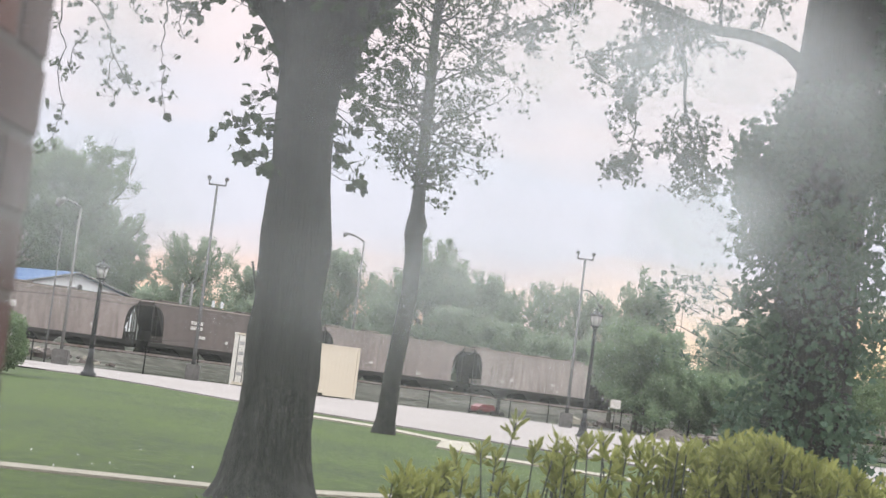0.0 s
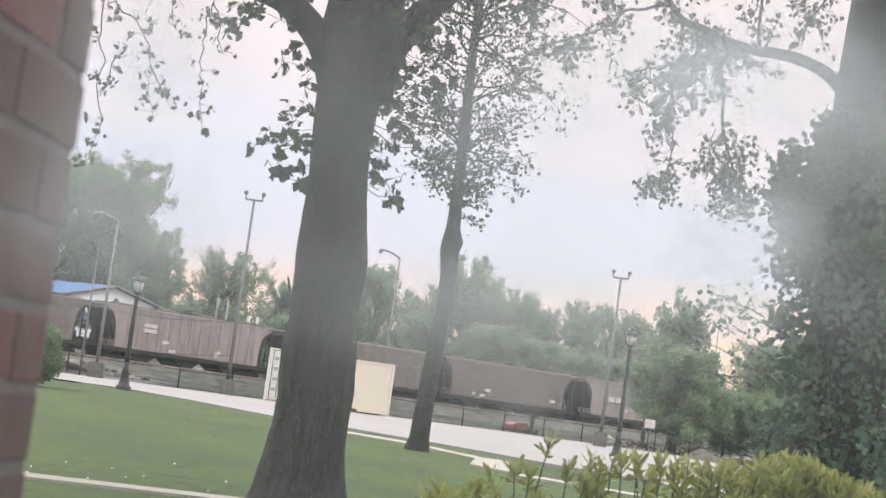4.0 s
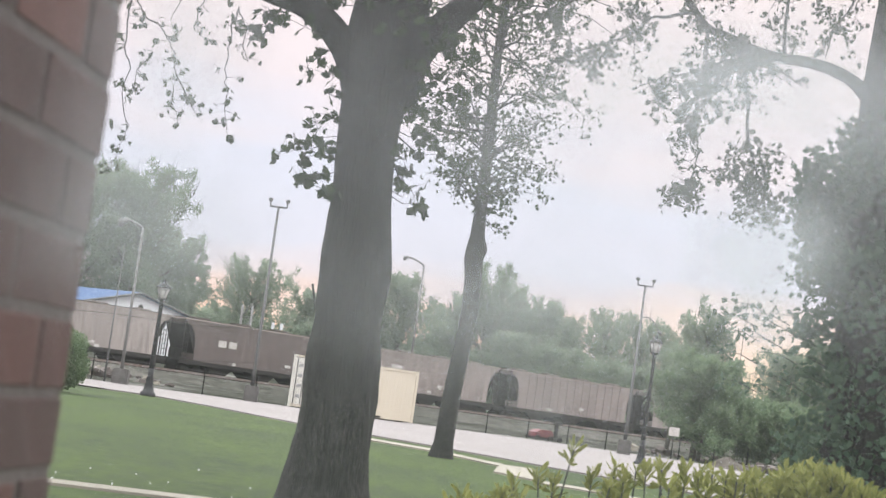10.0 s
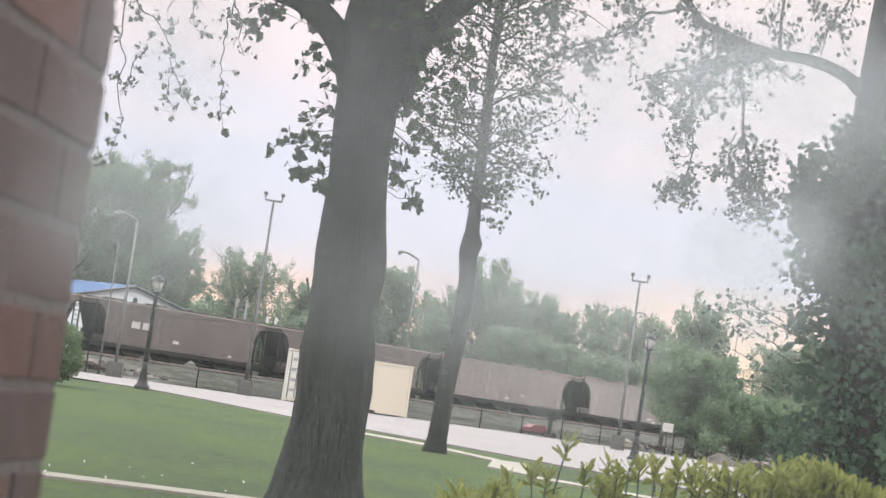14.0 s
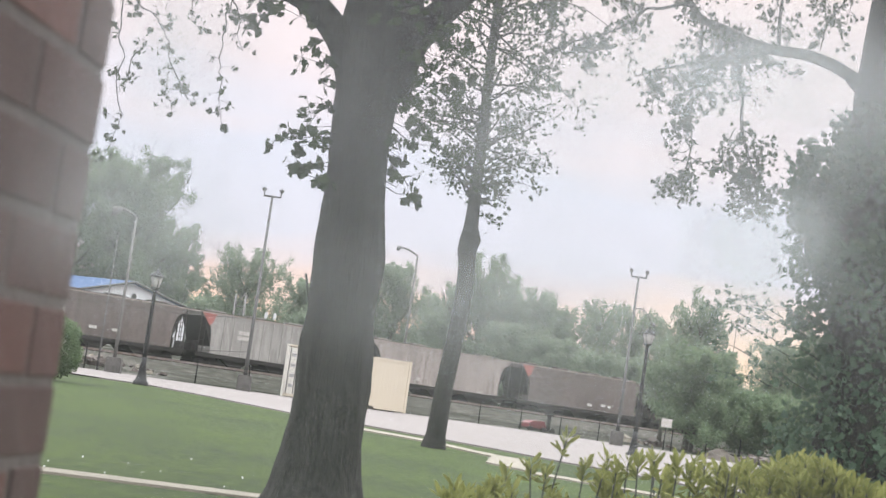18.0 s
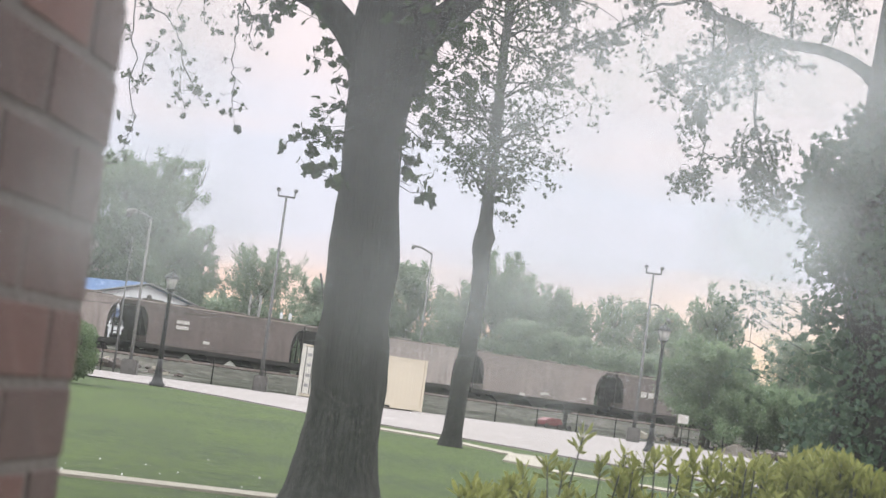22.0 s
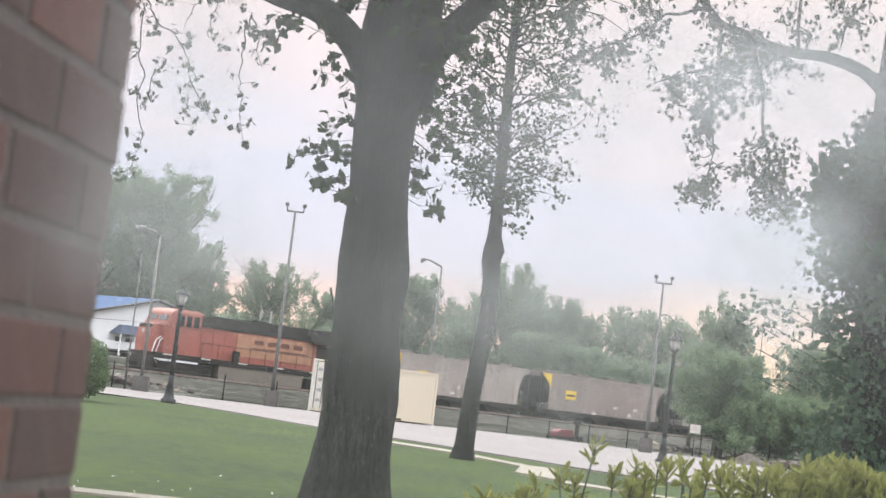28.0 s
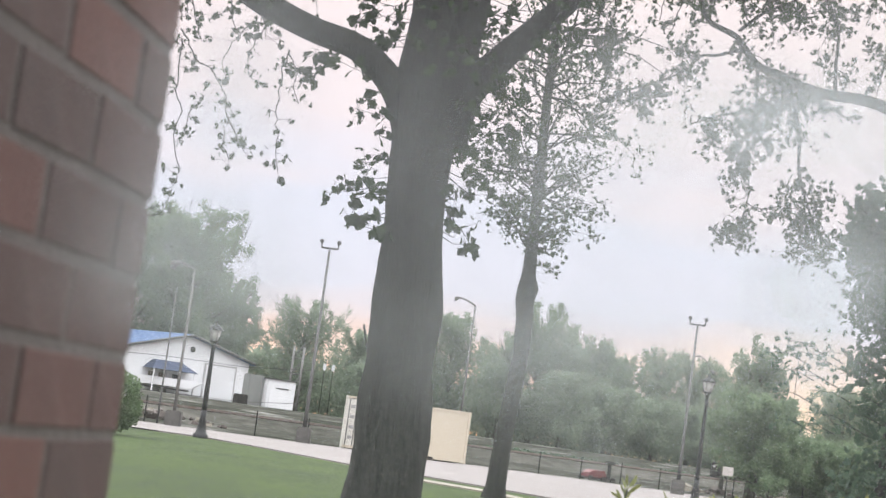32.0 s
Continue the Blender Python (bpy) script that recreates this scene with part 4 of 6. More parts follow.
    def twig(p, d, ln, most):
        line = limb_points(p, d, ln, 6, 0.3, rng)
        add_tube(bm, line, [0.007, 0.006, 0.005, 0.004, 0.003, 0.003, 0.002], 4)
        for q in line[1:]:
            for _ in range(rng.integers(1, most)):
                c = q + Vector(rng.normal(0, 0.06, 3))
                add_tube(bm, [q, c], [0.0025, 0.002], 3, False)
                for _ in range(rng.integers(2, 5)):
                    pts.append(c + Vector(rng.normal(0, 0.035, 3)))

    def some(name, a, c):
        line = lines[name]
        i = int(rng.uniform(a, c) * (len(line) - 1))
        return line[i] + Vector((0, rng.normal(0, 0.2), 0))

    for k in range(50):
        src = ("drop", "mid", "drop", "low", "mid")[k % 5]
        twig(some(src, 0.15, 1.0), (rng.normal(0, 0.8), rng.uniform(-0.3, 0.3), rng.uniform(-1.0, 0.1)), rng.uniform(0.25, 0.5), 4)
    for k in range(24):
        twig(some("main", 0.42, 0.75), (rng.normal(0, 0.5), rng.uniform(-0.3, 0.3), -1), rng.uniform(0.3, 0.8), 3)
    for k in range(24):
        twig(some(("side", "rise", "fan", "over", "side")[k % 5], 0.2, 1.0), (rng.normal(0, 0.8), rng.uniform(-0.3, 0.3), rng.normal(-0.1, 0.6)), rng.uniform(0.2, 0.45), 3)
    for k in range(12):
        twig(some("side", 0.55, 1.0) + Vector((rng.uniform(-0.25, 0.1), 0, 0)), (rng.normal(0, 0.6), rng.uniform(-0.3, 0.3), rng.uniform(-1, 0.2)), rng.uniform(0.25, 0.6), 3)
    for k in range(48):
        x, z = rng.uniform(1.7, 4.4), 6.45 + abs(rng.normal(0, 0.45))
        twig(Vector((x, 22 + rng.normal(0, 0.3), z)) - o, (rng.normal(0, 0.8), rng.uniform(-0.3, 0.3), rng.normal(-0.2, 0.6)), rng.uniform(0.2, 0.5), 3)
    tagged(part("twig_spray", bm, M_BARK, b), kind="stuff")
    leaves("crown", [tuple(p) for p in pts], 0.053, MAPLE, M_LEAF_MAPLE, b, droop=0.8)


build_side_tree()


BUSH_TOPS = [(-0.3, 1.0), (0.0, 1.03), (0.35, 1.07), (0.47, 1.15), (0.67, 1.2), (0.8, 1.24), (1.0, 1.265), (1.3, 1.27), (1.4, 1.315), (1.55, 1.315), (1.7, 1.26), (2.1, 1.2), (2.5, 1.16)]


def build_bush(x0, x1, n, low, seed, stray=()):
    """Upright whorls of blade leaves on bare stems; the tops follow one uneven line."""
    rng = np.random.default_rng(seed)
    cx, cy = (x0 + x1) / 2, 7.4
    z0 = gz(cx, cy)
    b = empty("azalea_bush", Matrix.Translation((cx, cy, z0)), "yellow-green bush with upright leaf whorls", "bush", "bushes below the window")
    bm = bmesh.new()
    pts, ax = [], []
    tips = [Vector((x - cx, 0.0, z - z0)) for x, z in stray]
    for k in range(n):
        x = rng.uniform(x0, x1)
        z = float(np.interp(x, [a for a, c in BUSH_TOPS], [c for a, c in BUSH_TOPS]))
        tips.append(Vector((x - cx, rng.uniform(-0.35, 0.35), z - z0 + rng.normal(0, 0.012) - low * rng.uniform(0, 1) ** 1.5)))
    for tip in list(tips):
        tips += [tip + Vector((rng.normal(0, 0.05), rng.normal(0, 0.05), -rng.uniform(0.08, 0.3))) for _ in range(1)]
    for tip in tips:
        base = Vector((tip.x * 0.6 + rng.normal(0, 0.09), tip.y * 0.6, -0.1))
        mid = base.lerp(tip, 0.6) + Vector(rng.normal(0, 0.03, 3))
        add_tube(bm, [base, mid, tip], [0.006, 0.0045, 0.003], 5)
        for lvl in range(4):
            c = tip - (tip - mid).normalized() * 0.02 * lvl
            for j in range(5):
                a = rng.uniform(0, 6.28)
                pts.append(c)
                ax.append((math.cos(a), math.sin(a), rng.uniform(0.5, 2.3) - 0.2 * lvl))
    part("stem_cluster", bm, M_BARK, b, "thin brown stems")
    leaves("foliage", pts, 0.056, BLADE * np.array((0.8, 1, 1)), M_LEAF_BUSH, b, axes=ax, label="upright yellow-green leaves in whorls")


build_bush(0.14, 0.42, 22, 0.1, 40)
build_bush(0.44, 0.78, 7, 0.1, 41, ((0.469, 1.18), (0.589, 1.29), (0.67, 1.205)))
build_bush(0.76, 1.05, 9, 0.12, 42, ((0.753, 1.245), (0.828, 1.24), (0.923, 1.26)))
build_bush(1.04, 1.4, 34, 0.14, 43)
build_bush(1.39, 1.78, 150, 0.2, 44)
build_bush(1.78, 2.4, 120, 0.2, 45)


def build_hedge_ball(x, y, rx, h, seed, label, n=5000, leaf=0.11, material=None):
    rng = np.random.default_rng(seed)
    b = empty("shrub", Matrix.Translation((x, y, gz(x, y))), label, "shrub", "shrubs")
    bm = bmesh.new()
    for k in range(7):
        add_tube(bm, limb_points((0, 0, -0.1), (rng.normal(0, 0.5), rng.normal(0, 0.5), 1), h * 0.8, 4, 0.15, rng), [0.04, 0.03, 0.02, 0.012, 0.006], 5)
    part("stem_cluster", bm, M_BARK, b)
    d = rng.normal(size=(n, 3))
    d /= np.linalg.norm(d, axis=1)[:, None]
    lump = np.array([1 + 0.25 * noise.noise(Vector(v) * 2.6 + Vector((seed, 0, 0))) for v in d])
    r = rng.uniform(0.55, 1.0, n) ** 0.4 * lump
    pts = d * r[:, None] * np.array((rx, rx, h / 2)) + np.array((0, 0, h / 2))
    leaves("foliage", pts, leaf, QUAD, material or M_LEAF_HEDGE, b, droop=-0.3)


build_hedge_ball(-11.1, 60.0, 0.98, 2.0, 5, "rounded clipped green shrub at the lawn's edge", 9000, 0.075, M_LEAF_SHRUB)

# far woods, then trees this side of the railway
# far trees: place, height, spread, leaves, lowest leaf, bare twigs
TALL_TREES = [(-38.5, 206, 19.5, 6.2, 14000, 0.12, 0.5), (-32.0, 209, 20.6, 5.8, 18000, 0.12, 0.9), (-27.6, 213, 13.5, 3.4, 8000, 0.08, 0.9), (-19.8, 215, 12.6, 4.0, 5200, 0.08, 0.5),
    (-13.5, 225, 10.5, 3.6, 6000, 0.05, 0), (-8.5, 230, 11.5, 3.8, 6000, 0.05, 0), (-3.6, 215, 13.2, 3.6, 7000, 0.05, 0),
    (1.5, 235, 11.5, 3.6, 6000, 0.05, 0), (5.6, 212, 15.6, 4.4, 9500, 0.05, 0)]
MIDDLE_TREES = [(10.6, 218, 12.8, 4.2, 7500, 0.05, 0.4), (15.0, 222, 11.6, 3.6, 6000, 0.05, 0.5), (20.0, 226, 13.0, 3.8, 4200, 0.05, 0.6),
    (24.5, 230, 13.2, 3.4, 3800, 0.05, 0.6), (28.5, 232, 12.6, 3.4, 3600, 0.05, 0.6), (34.5, 240, 8.0, 3, 5000, 0.05, 0),
    (44, 240, 12.0, 4.5, 6000, 0.05, 0), (49, 240, 14, 5, 6000, 0.05, 0)]
LOW_TREES = [(-47, 215, 16, 5.5, 6000, 0.15, 0), (8.5, 205, 8.0, 3.0, 4500, 0.02, 0), (2.0, 208, 8.5, 3.0, 4500, 0.02, 0),
    (13.5, 210, 7.5, 3.2, 4500, 0.02, 0), (-12.0, 212, 6.5, 3.2, 4500, 0.02, 0), (-6.5, 214, 7.0, 3.2, 4500, 0.02, 0),
    (19, 216, 7.0, 3.4, 4500, 0.02, 0), (25, 220, 7.0, 3.4, 4500, 0.02, 0), (31, 224, 7.0, 3.4, 4500, 0.02, 0)]
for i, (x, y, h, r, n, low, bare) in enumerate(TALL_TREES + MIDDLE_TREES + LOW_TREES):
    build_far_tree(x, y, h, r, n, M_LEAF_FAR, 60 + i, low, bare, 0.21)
for i, (x, y, h, r, n) in enumerate(((17.0, 120, 6.6, 2.5, 12000), (20.6, 124, 4.5, 2.0, 8000), (23.4, 122, 4.4, 2.4, 8000), (28.5, 126, 7.0, 3.2, 9000), (27.0, 113, 5.0, 2.6, 8000), (32.5, 116, 10.0, 3.6, 9000))):
    build_far_tree(x, y, h, r, n, M_LEAF_SHRUB if x > 26 else M_LEAF_HEDGE, 90 + i, 0.11, 0, 0.14, "low spreading green tree beside the yard")
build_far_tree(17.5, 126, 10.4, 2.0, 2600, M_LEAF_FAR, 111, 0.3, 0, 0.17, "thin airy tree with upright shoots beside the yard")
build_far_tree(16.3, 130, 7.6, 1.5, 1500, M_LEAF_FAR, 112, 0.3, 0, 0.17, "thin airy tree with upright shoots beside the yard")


def build_far_woods():
    rng = np.random.default_rng(5)
    b = empty("far_woods", Matrix.Identity(4), "low dense green woods on the skyline", "woods", kind="stuff")
    n = 170000
    x = rng.uniform(-90, 110, n)
    top = np.array([6.9 + 2.2 * noise.noise(Vector((v * 0.13, 3.0, 0))) + 1.6 * noise.noise(Vector((v * 0.5, 7.0, 0))) + 0.8 * noise.noise(Vector((v * 2.1, 9.0, 0))) for v in x])
    y = rng.uniform(246, 254, n)
    z = 1.2 + top * rng.uniform(0, 1, n) ** 0.8
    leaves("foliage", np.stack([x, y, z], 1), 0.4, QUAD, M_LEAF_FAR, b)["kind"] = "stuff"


build_far_woods()


def build_trackside_weeds():
    """Rank growth along the far side of the railway."""
    rng = np.random.default_rng(15)
    b = empty("trackside_weeds", Matrix.Identity(4), "rank dark green weeds along the far rails", "weeds", kind="stuff")
    n = 15000
    u, w = rng.uniform(-2, 75, n), rng.uniform(5.5, 10.5, n)
    top = np.array([0.7 + 0.5 * noise.noise(Vector((v * 0.22, 1.0, 0))) + 0.4 * noise.noise(Vector((v * 0.9, 4.0, 0))) for v in u])
    pts = [on_rails(a, c, gz(*on_rails(a, c, 0)[:2]) + h) for a, c, h in zip(u, w, top * rng.uniform(0, 1, n))]
    leaves("foliage", [tuple(p) for p in pts], 0.26, QUAD, M_LEAF_DARK, b)["kind"] = "stuff"


build_trackside_weeds()


# ======== train ========
CAR = 14.78


def rolling_truck(bm, x, half=0.9):
    for s in (-1, 1):
        add_box(bm, x - half - 0.35, x + half + 0.35, s * 0.98 - 0.08, s * 0.98 + 0.08, 0.38, 0.68, 0.04)
        add_box(bm, x - 0.35, x + 0.35, s * 0.98 - 0.1, s * 0.98 + 0.1, 0.22, 0.85, 0.03)
    add_box(bm, x - 0.22, x + 0.22, -1.0, 1.0, 0.45, 0.8)


def wheel_mesh(r):
    bm = bmesh.new()
    add_tube(bm, [(0, -0.07, 0), (0, -0.05, 0), (0, 0.03, 0), (0, 0.07, 0)], [r * 0.82, r, r, r + 0.03], 18)
    return bm


def build_car(name, paint, label, ribs=False):
    b = empty(name, Matrix.Identity(4), label, "rail car", "freight train cars")
    L0, L1, W = 0.5, CAR - 0.5, 1.55
    zs, zt = 1.22, 3.98
    # side profile with arched open ends
    # from the sill up along the curve to the eave
    prof = [(L0 + 1.1, zs), (L0 + 1.08, zs + 1.1), (L0 + 1.0, zs + 1.7), (L0 + 0.82, zs + 2.1), (L0 + 0.55, zs + 2.38), (L0 + 0.25, zs + 2.48), (L0 + 0.12, zt)]
    poly = prof + [(CAR - x, z) for x, z in prof[::-1]]
    part("body", prism(poly, -W, W), paint, b)
    part("roof", prism([(L0 + 0.05, zt), (L0 + 0.05, zt + 0.08), (L1 - 0.05, zt + 0.08), (L1 - 0.05, zt)], -W - 0.04, W + 0.04), M_BROWN_TOP, b, "pale dusty roof edge")
    part("running_board", box(L0 + 0.2, L1 - 0.2, -0.4, 0.4, zt + 0.1, zt + 0.16), M_UNDER, b)
    for k in range(4):
        x = 2.6 + k * 3.33
        part("hatch", box(x - 0.7, x + 0.7, -0.35, 0.35, zt + 0.16, zt + 0.26, 0.04), paint, b)
    part("side_sill", box(L0, L1, -W + 0.02, -W + 0.22, zs - 0.28, zs + 0.02), M_UNDER, b)
    part("side_sill", box(L0, L1, W - 0.22, W - 0.02, zs - 0.28, zs + 0.02), M_UNDER, b)
    part("centre_sill", box(0.25, CAR - 0.25, -0.35, 0.35, zs - 0.4, zs + 0.05), M_UNDER, b)
    for x in (4.0, 7.6, 11.2):
        part("hopper_chute", prism([(x - 1.5, zs), (x - 0.45, 0.42), (x + 0.45, 0.42), (x + 1.5, zs)], -1.25, 1.25), M_UNDER, b)
    for x0, sg in ((L0, 1), (L1, -1)):
        part("end_platform", box(min(x0, x0 + sg * 1.6), max(x0, x0 + sg * 1.6), -W, W, zs - 0.08, zs + 0.03), M_UNDER, b)
        part("slope_sheet", prism([(x0 + sg * 0.3, zt - 0.25), (x0 + sg * 1.25, zs + 0.05), (x0 + sg * 1.7, zs + 0.05), (x0 + sg * 1.7, zt - 0.25)], -W + 0.06, W - 0.06), M_UNDER, b, "dark sloping end sheet")
        for y in (-W + 0.03, W - 0.03):
            part("end_post", box(x0 + sg * 0.1 - 0.035, x0 + sg * 0.1 + 0.035, y - 0.04, y + 0.04, zs, zt), M_UNDER, b)
            lad = bmesh.new()
            for k in range(8):
                add_box(lad, min(x0 + sg * 0.1, x0 + sg * 0.5), max(x0 + sg * 0.1, x0 + sg * 0.5), y - 0.015, y + 0.015, zs + 0.2 + k * 0.32, zs + 0.23 + k * 0.32)
            add_box(lad, x0 + sg * 0.5 - 0.02, x0 + sg * 0.5 + 0.02, y - 0.02, y + 0.02, zs + 0.1, zs + 2.6)
            part("ladder", lad, M_UNDER, b)
        part("brake_gear", box(min(x0 + sg * 0.25, x0 + sg * 0.75), max(x0 + sg * 0.25, x0 + sg * 0.75), -0.5, 0.5, zs + 0.03, zs + 0.75, 0.05), M_UNDER, b)
        part("coupler", box(min(x0, x0 - sg * 0.55), max(x0, x0 - sg * 0.55), -0.12, 0.12, 0.72, 0.98, 0.03), M_UNDER, b)
    first = None
    for x in (2.2, CAR - 2.2):
        bm = bmesh.new()
        rolling_truck(bm, x)
        tr = part("truck", bm, M_UNDER, b)
        for dx in (-0.9, 0.9):
            for y in (-0.75, 0.75):
                mt = Matrix.Translation((x + dx, y, 0.46))
                first = part("wheel", wheel_mesh(0.46), M_UNDER, tr, at=mt) if first is None else share("wheel", first, tr, mt)
    rib = None
    for k in range(13 if ribs else 0):
        x, d = L0 + 2.0 + (CAR - 5.0) * k / 12, 0.05
        m = Matrix.Translation((x, -W, 0))
        rib = part("side_rib", box(-0.045, 0.045, -d, 0.0, zs + 0.04, zt - 0.02), paint, b, at=m) if rib is None else share("side_rib", rib, b, m)
    return b


M_BROWN_TOP = mat("dusty_roof_paint", (0.34, 0.29, 0.26), (0.26, 0.22, 0.2), 0.4, 0.8)
M_PANEL = mat("pale_stencil", (0.5, 0.48, 0.45), (0.34, 0.32, 0.3), 3, 0.8)
M_YELLOW = mat("yellow_panel", (0.65, 0.45, 0.06), (0.55, 0.38, 0.05), 3, 0.7)
M_REDPATCH = mat("red_patch", (0.34, 0.13, 0.115), (0.27, 0.11, 0.1), 3, 0.7)
M_TANK = mat("dusty_tank_grey", (0.17, 0.15, 0.13), (0.12, 0.105, 0.095), 0.8, 0.8)


def stencils(car, k):
    """Lettering panels on the side that faces the lawn."""
    r = random.Random(100 + k)
    y = -1.55 - 0.06
    style = k % 4
    zc = 1.0
    if k in (0, 1, 2):
        part("placard", box(3.2, 4.3, y - 0.01, y + 0.01, zc + 1.15, zc + 1.85), M_YELLOW, car, "yellow panel with dark bars")
        part("lettering", box(3.3, 4.2, y - 0.02, y - 0.01, zc + 1.4, zc + 1.55), M_UNDER, car, "dark bar of unreadable lettering")
    elif style == 0:
        for j in range(2):
            part("lettering", box(3.7, 4.7, y - 0.01, y + 0.01, zc + 1.45 + j * 0.36, zc + 1.7 + j * 0.36), M_PANEL, car, "pale bar of unreadable lettering")
    elif style == 3:
        for j in range(2):
            part("lettering", box(3.4 + j * 0.85, 4.05 + j * 0.85, y - 0.01, y + 0.01, zc + 1.4, zc + 1.85), M_PANEL, car, "pale stencilled panel")
    for j in range(r.randint(2, 4)):
        x, z = r.uniform(3, 12), zc + r.uniform(0.15, 0.9)
        part("lettering", box(x, x + r.uniform(0.2, 0.6), y - 0.01, y + 0.01, z, z + 0.2), M_PANEL, car, "small pale stencil bar")


def build_loco():
    b = empty("locomotive", Matrix.Identity(4), "orange and black diesel locomotive with grey fuel tank", "locomotive")
    # x 0 at the cab-end coupler, runs to 21.9 at the radiator end
    dk = 1.72
    M_MARK = mat("faded_brown_lettering", (0.13, 0.065, 0.05), (0.1, 0.05, 0.04), 3, 0.8)
    M_TAN = streaked(mat("weathered_tan_stripe", (0.36, 0.19, 0.12), (0.28, 0.15, 0.1), 1.5, 0.7), (0.14, 0.085, 0.06), 0.5)
    part("underframe", box(2.5, 21.2, -1.5, 1.5, dk - 0.36, dk, 0.03), M_UNDER, b)
    part("pilot", prism([(2.25, 0.25), (2.1, 0.6), (2.2, dk), (2.6, dk), (2.6, 0.35)], -1.45, 1.45), M_UNDER, b)
    part("rear_pilot", prism([(20.9, 0.35), (20.9, dk), (21.2, dk), (21.4, 0.6), (21.2, 0.25)], -1.45, 1.45), M_UNDER, b)
    # short nose with a sloping lid
    nose = part("nose", prism([(2.4, dk), (2.36, 2.7), (2.44, 3.3), (2.6, 3.55), (2.9, 3.66), (3.4, 3.72), (3.4, dk)], -0.98, 0.98), M_ORANGE, b, "orange short nose")
    part("nose_door", box(2.33, 2.38, -0.7, -0.1, dk + 0.1, 3.2, 0.02), M_ORANGE, nose)
    part("number_board", box(2.4, 2.62, -0.8, 0.8, 3.36, 3.56, 0.03), M_UNDER, nose, "dark number board")
    cab = part("cab", prism([(3.15, dk), (3.15, 3.6), (3.5, 4.45), (3.7, 4.64), (3.95, 4.74), (5.6, 4.74), (5.9, 4.6), (5.9, dk)], -1.5, 1.5), M_ORANGE, b, "orange cab with dark windows")
    part("cab_roof", prism([(3.65, 4.62), (3.95, 4.8), (5.6, 4.8), (5.98, 4.62), (5.98, 4.56), (3.6, 4.56)], -1.53, 1.53), M_CABTOP, cab, "pale faded orange roof")
    for s in (-1, 1):
        for x0, x1 in ((4.15, 4.55), (4.72, 5.12), (5.3, 5.72)):
            w = part("side_window", box(x0, x1, s * 1.5 - 0.015, s * 1.5 + 0.015, 3.72, 4.4, 0.01), M_GLASSDARK, cab)
            part("window_frame", box(x0 - 0.05, x1 + 0.05, s * 1.5 - 0.025, s * 1.5 + 0.01, 3.66, 3.72), M_UNDER, w)
        part("cab_door", box(3.35, 3.9, s * 1.5 - 0.02, s * 1.5 + 0.02, dk + 0.05, 3.5, 0.01), M_ORANGE, cab)
        part("cab_step", box(4.0, 4.3, s * 1.5 - 0.05, s * 1.5 + 0.05, dk + 0.1, dk + 0.65), M_UNDER, cab)
    for y in (-0.72, 0.72):
        part("windshield", box(-0.03, 0.03, y - 0.56, y + 0.56, -0.1, 0.28), M_GLASSDARK, cab, at=Matrix.Translation((3.32, 0, 4.04)) @ Matrix.Rotation(radians(22.4), 4, "Y"))
    part("horn", box(4.2, 4.9, -0.35, 0.35, 4.8, 4.95, 0.06), M_UNDER, b)
    # long hood: orange sides below, black shoulders and top
    part("hood", prism([(5.9, dk), (5.9, 3.82), (15.6, 3.82), (15.6, dk)], -1.0, 1.0), M_ORANGE, b, "orange engine hood")
    part("hood_top", prism([(5.9, 3.82), (5.9, 4.52), (6.3, 4.58), (9.6, 4.6), (9.7, 4.66), (15.6, 4.66), (15.6, 3.82)], -1.06, 1.06), M_UNDER, b, "black hood top")
    for k, (x0, x1) in enumerate(((6.3, 7.6), (7.8, 9.3), (10.2, 12.2), (12.6, 14.8))):
        part("roof_grille", box(x0, x1, -0.8, 0.8, 4.6, 4.72 if k > 1 else 4.66, 0.02), M_UNDER, b)
    part("exhaust", box(11.0, 11.9, -0.3, 0.3, 4.66, 4.84, 0.05), M_UNDER, b)
    part("radiator_section", prism([(15.6, dk), (15.6, 3.75), (20.2, 3.75), (20.2, dk)], -1.05, 1.05), M_ORANGE, b)
    part("radiator_wings", prism([(15.3, 3.72), (14.9, 4.2), (14.9, 4.68), (20.6, 4.68), (20.7, 4.3), (20.2, 3.72)], -1.52, 1.52), M_UNDER, b, "black flared radiator housing")
    part("radiator_lid", box(15.2, 17.4, -1.3, 1.3, 4.68, 4.74, 0.02), M_GALV, b, "pale grey radiator screen")
    for s in (-1, 1):
        part("hood_panel", box(9.2, 15.55, s * 1.02 - 0.03, s * 1.02 + 0.03, 2.15, 3.7), M_TAN, b, "tan weathered panel behind dark lettering")
        for j in range(4):
            part("lettering", box(10.6 + j * 1.1, 11.35 + j * 1.1, s * 1.06 - 0.012, s * 1.06 + 0.012, 3.1, 3.42), M_MARK, b, "dark bar of company lettering")
        part("hood_stripe", box(10.3, 15.2, s * 1.06 - 0.012, s * 1.06 + 0.012, 2.78, 2.88), M_MARK, b, "dark stripe under the lettering")
        for x in (6.3, 7.25, 8.2):
            part("access_door", box(x, x + 0.85, s * 1.0 - 0.03, s * 1.0 + 0.03, 2.1, 3.6, 0.015), M_ORANGE, b)
        part("vent_door", box(15.9, 16.8, s * 1.05 - 0.03, s * 1.05 + 0.03, 2.2, 3.6, 0.015), M_UNDER, b, "dark louvred door")
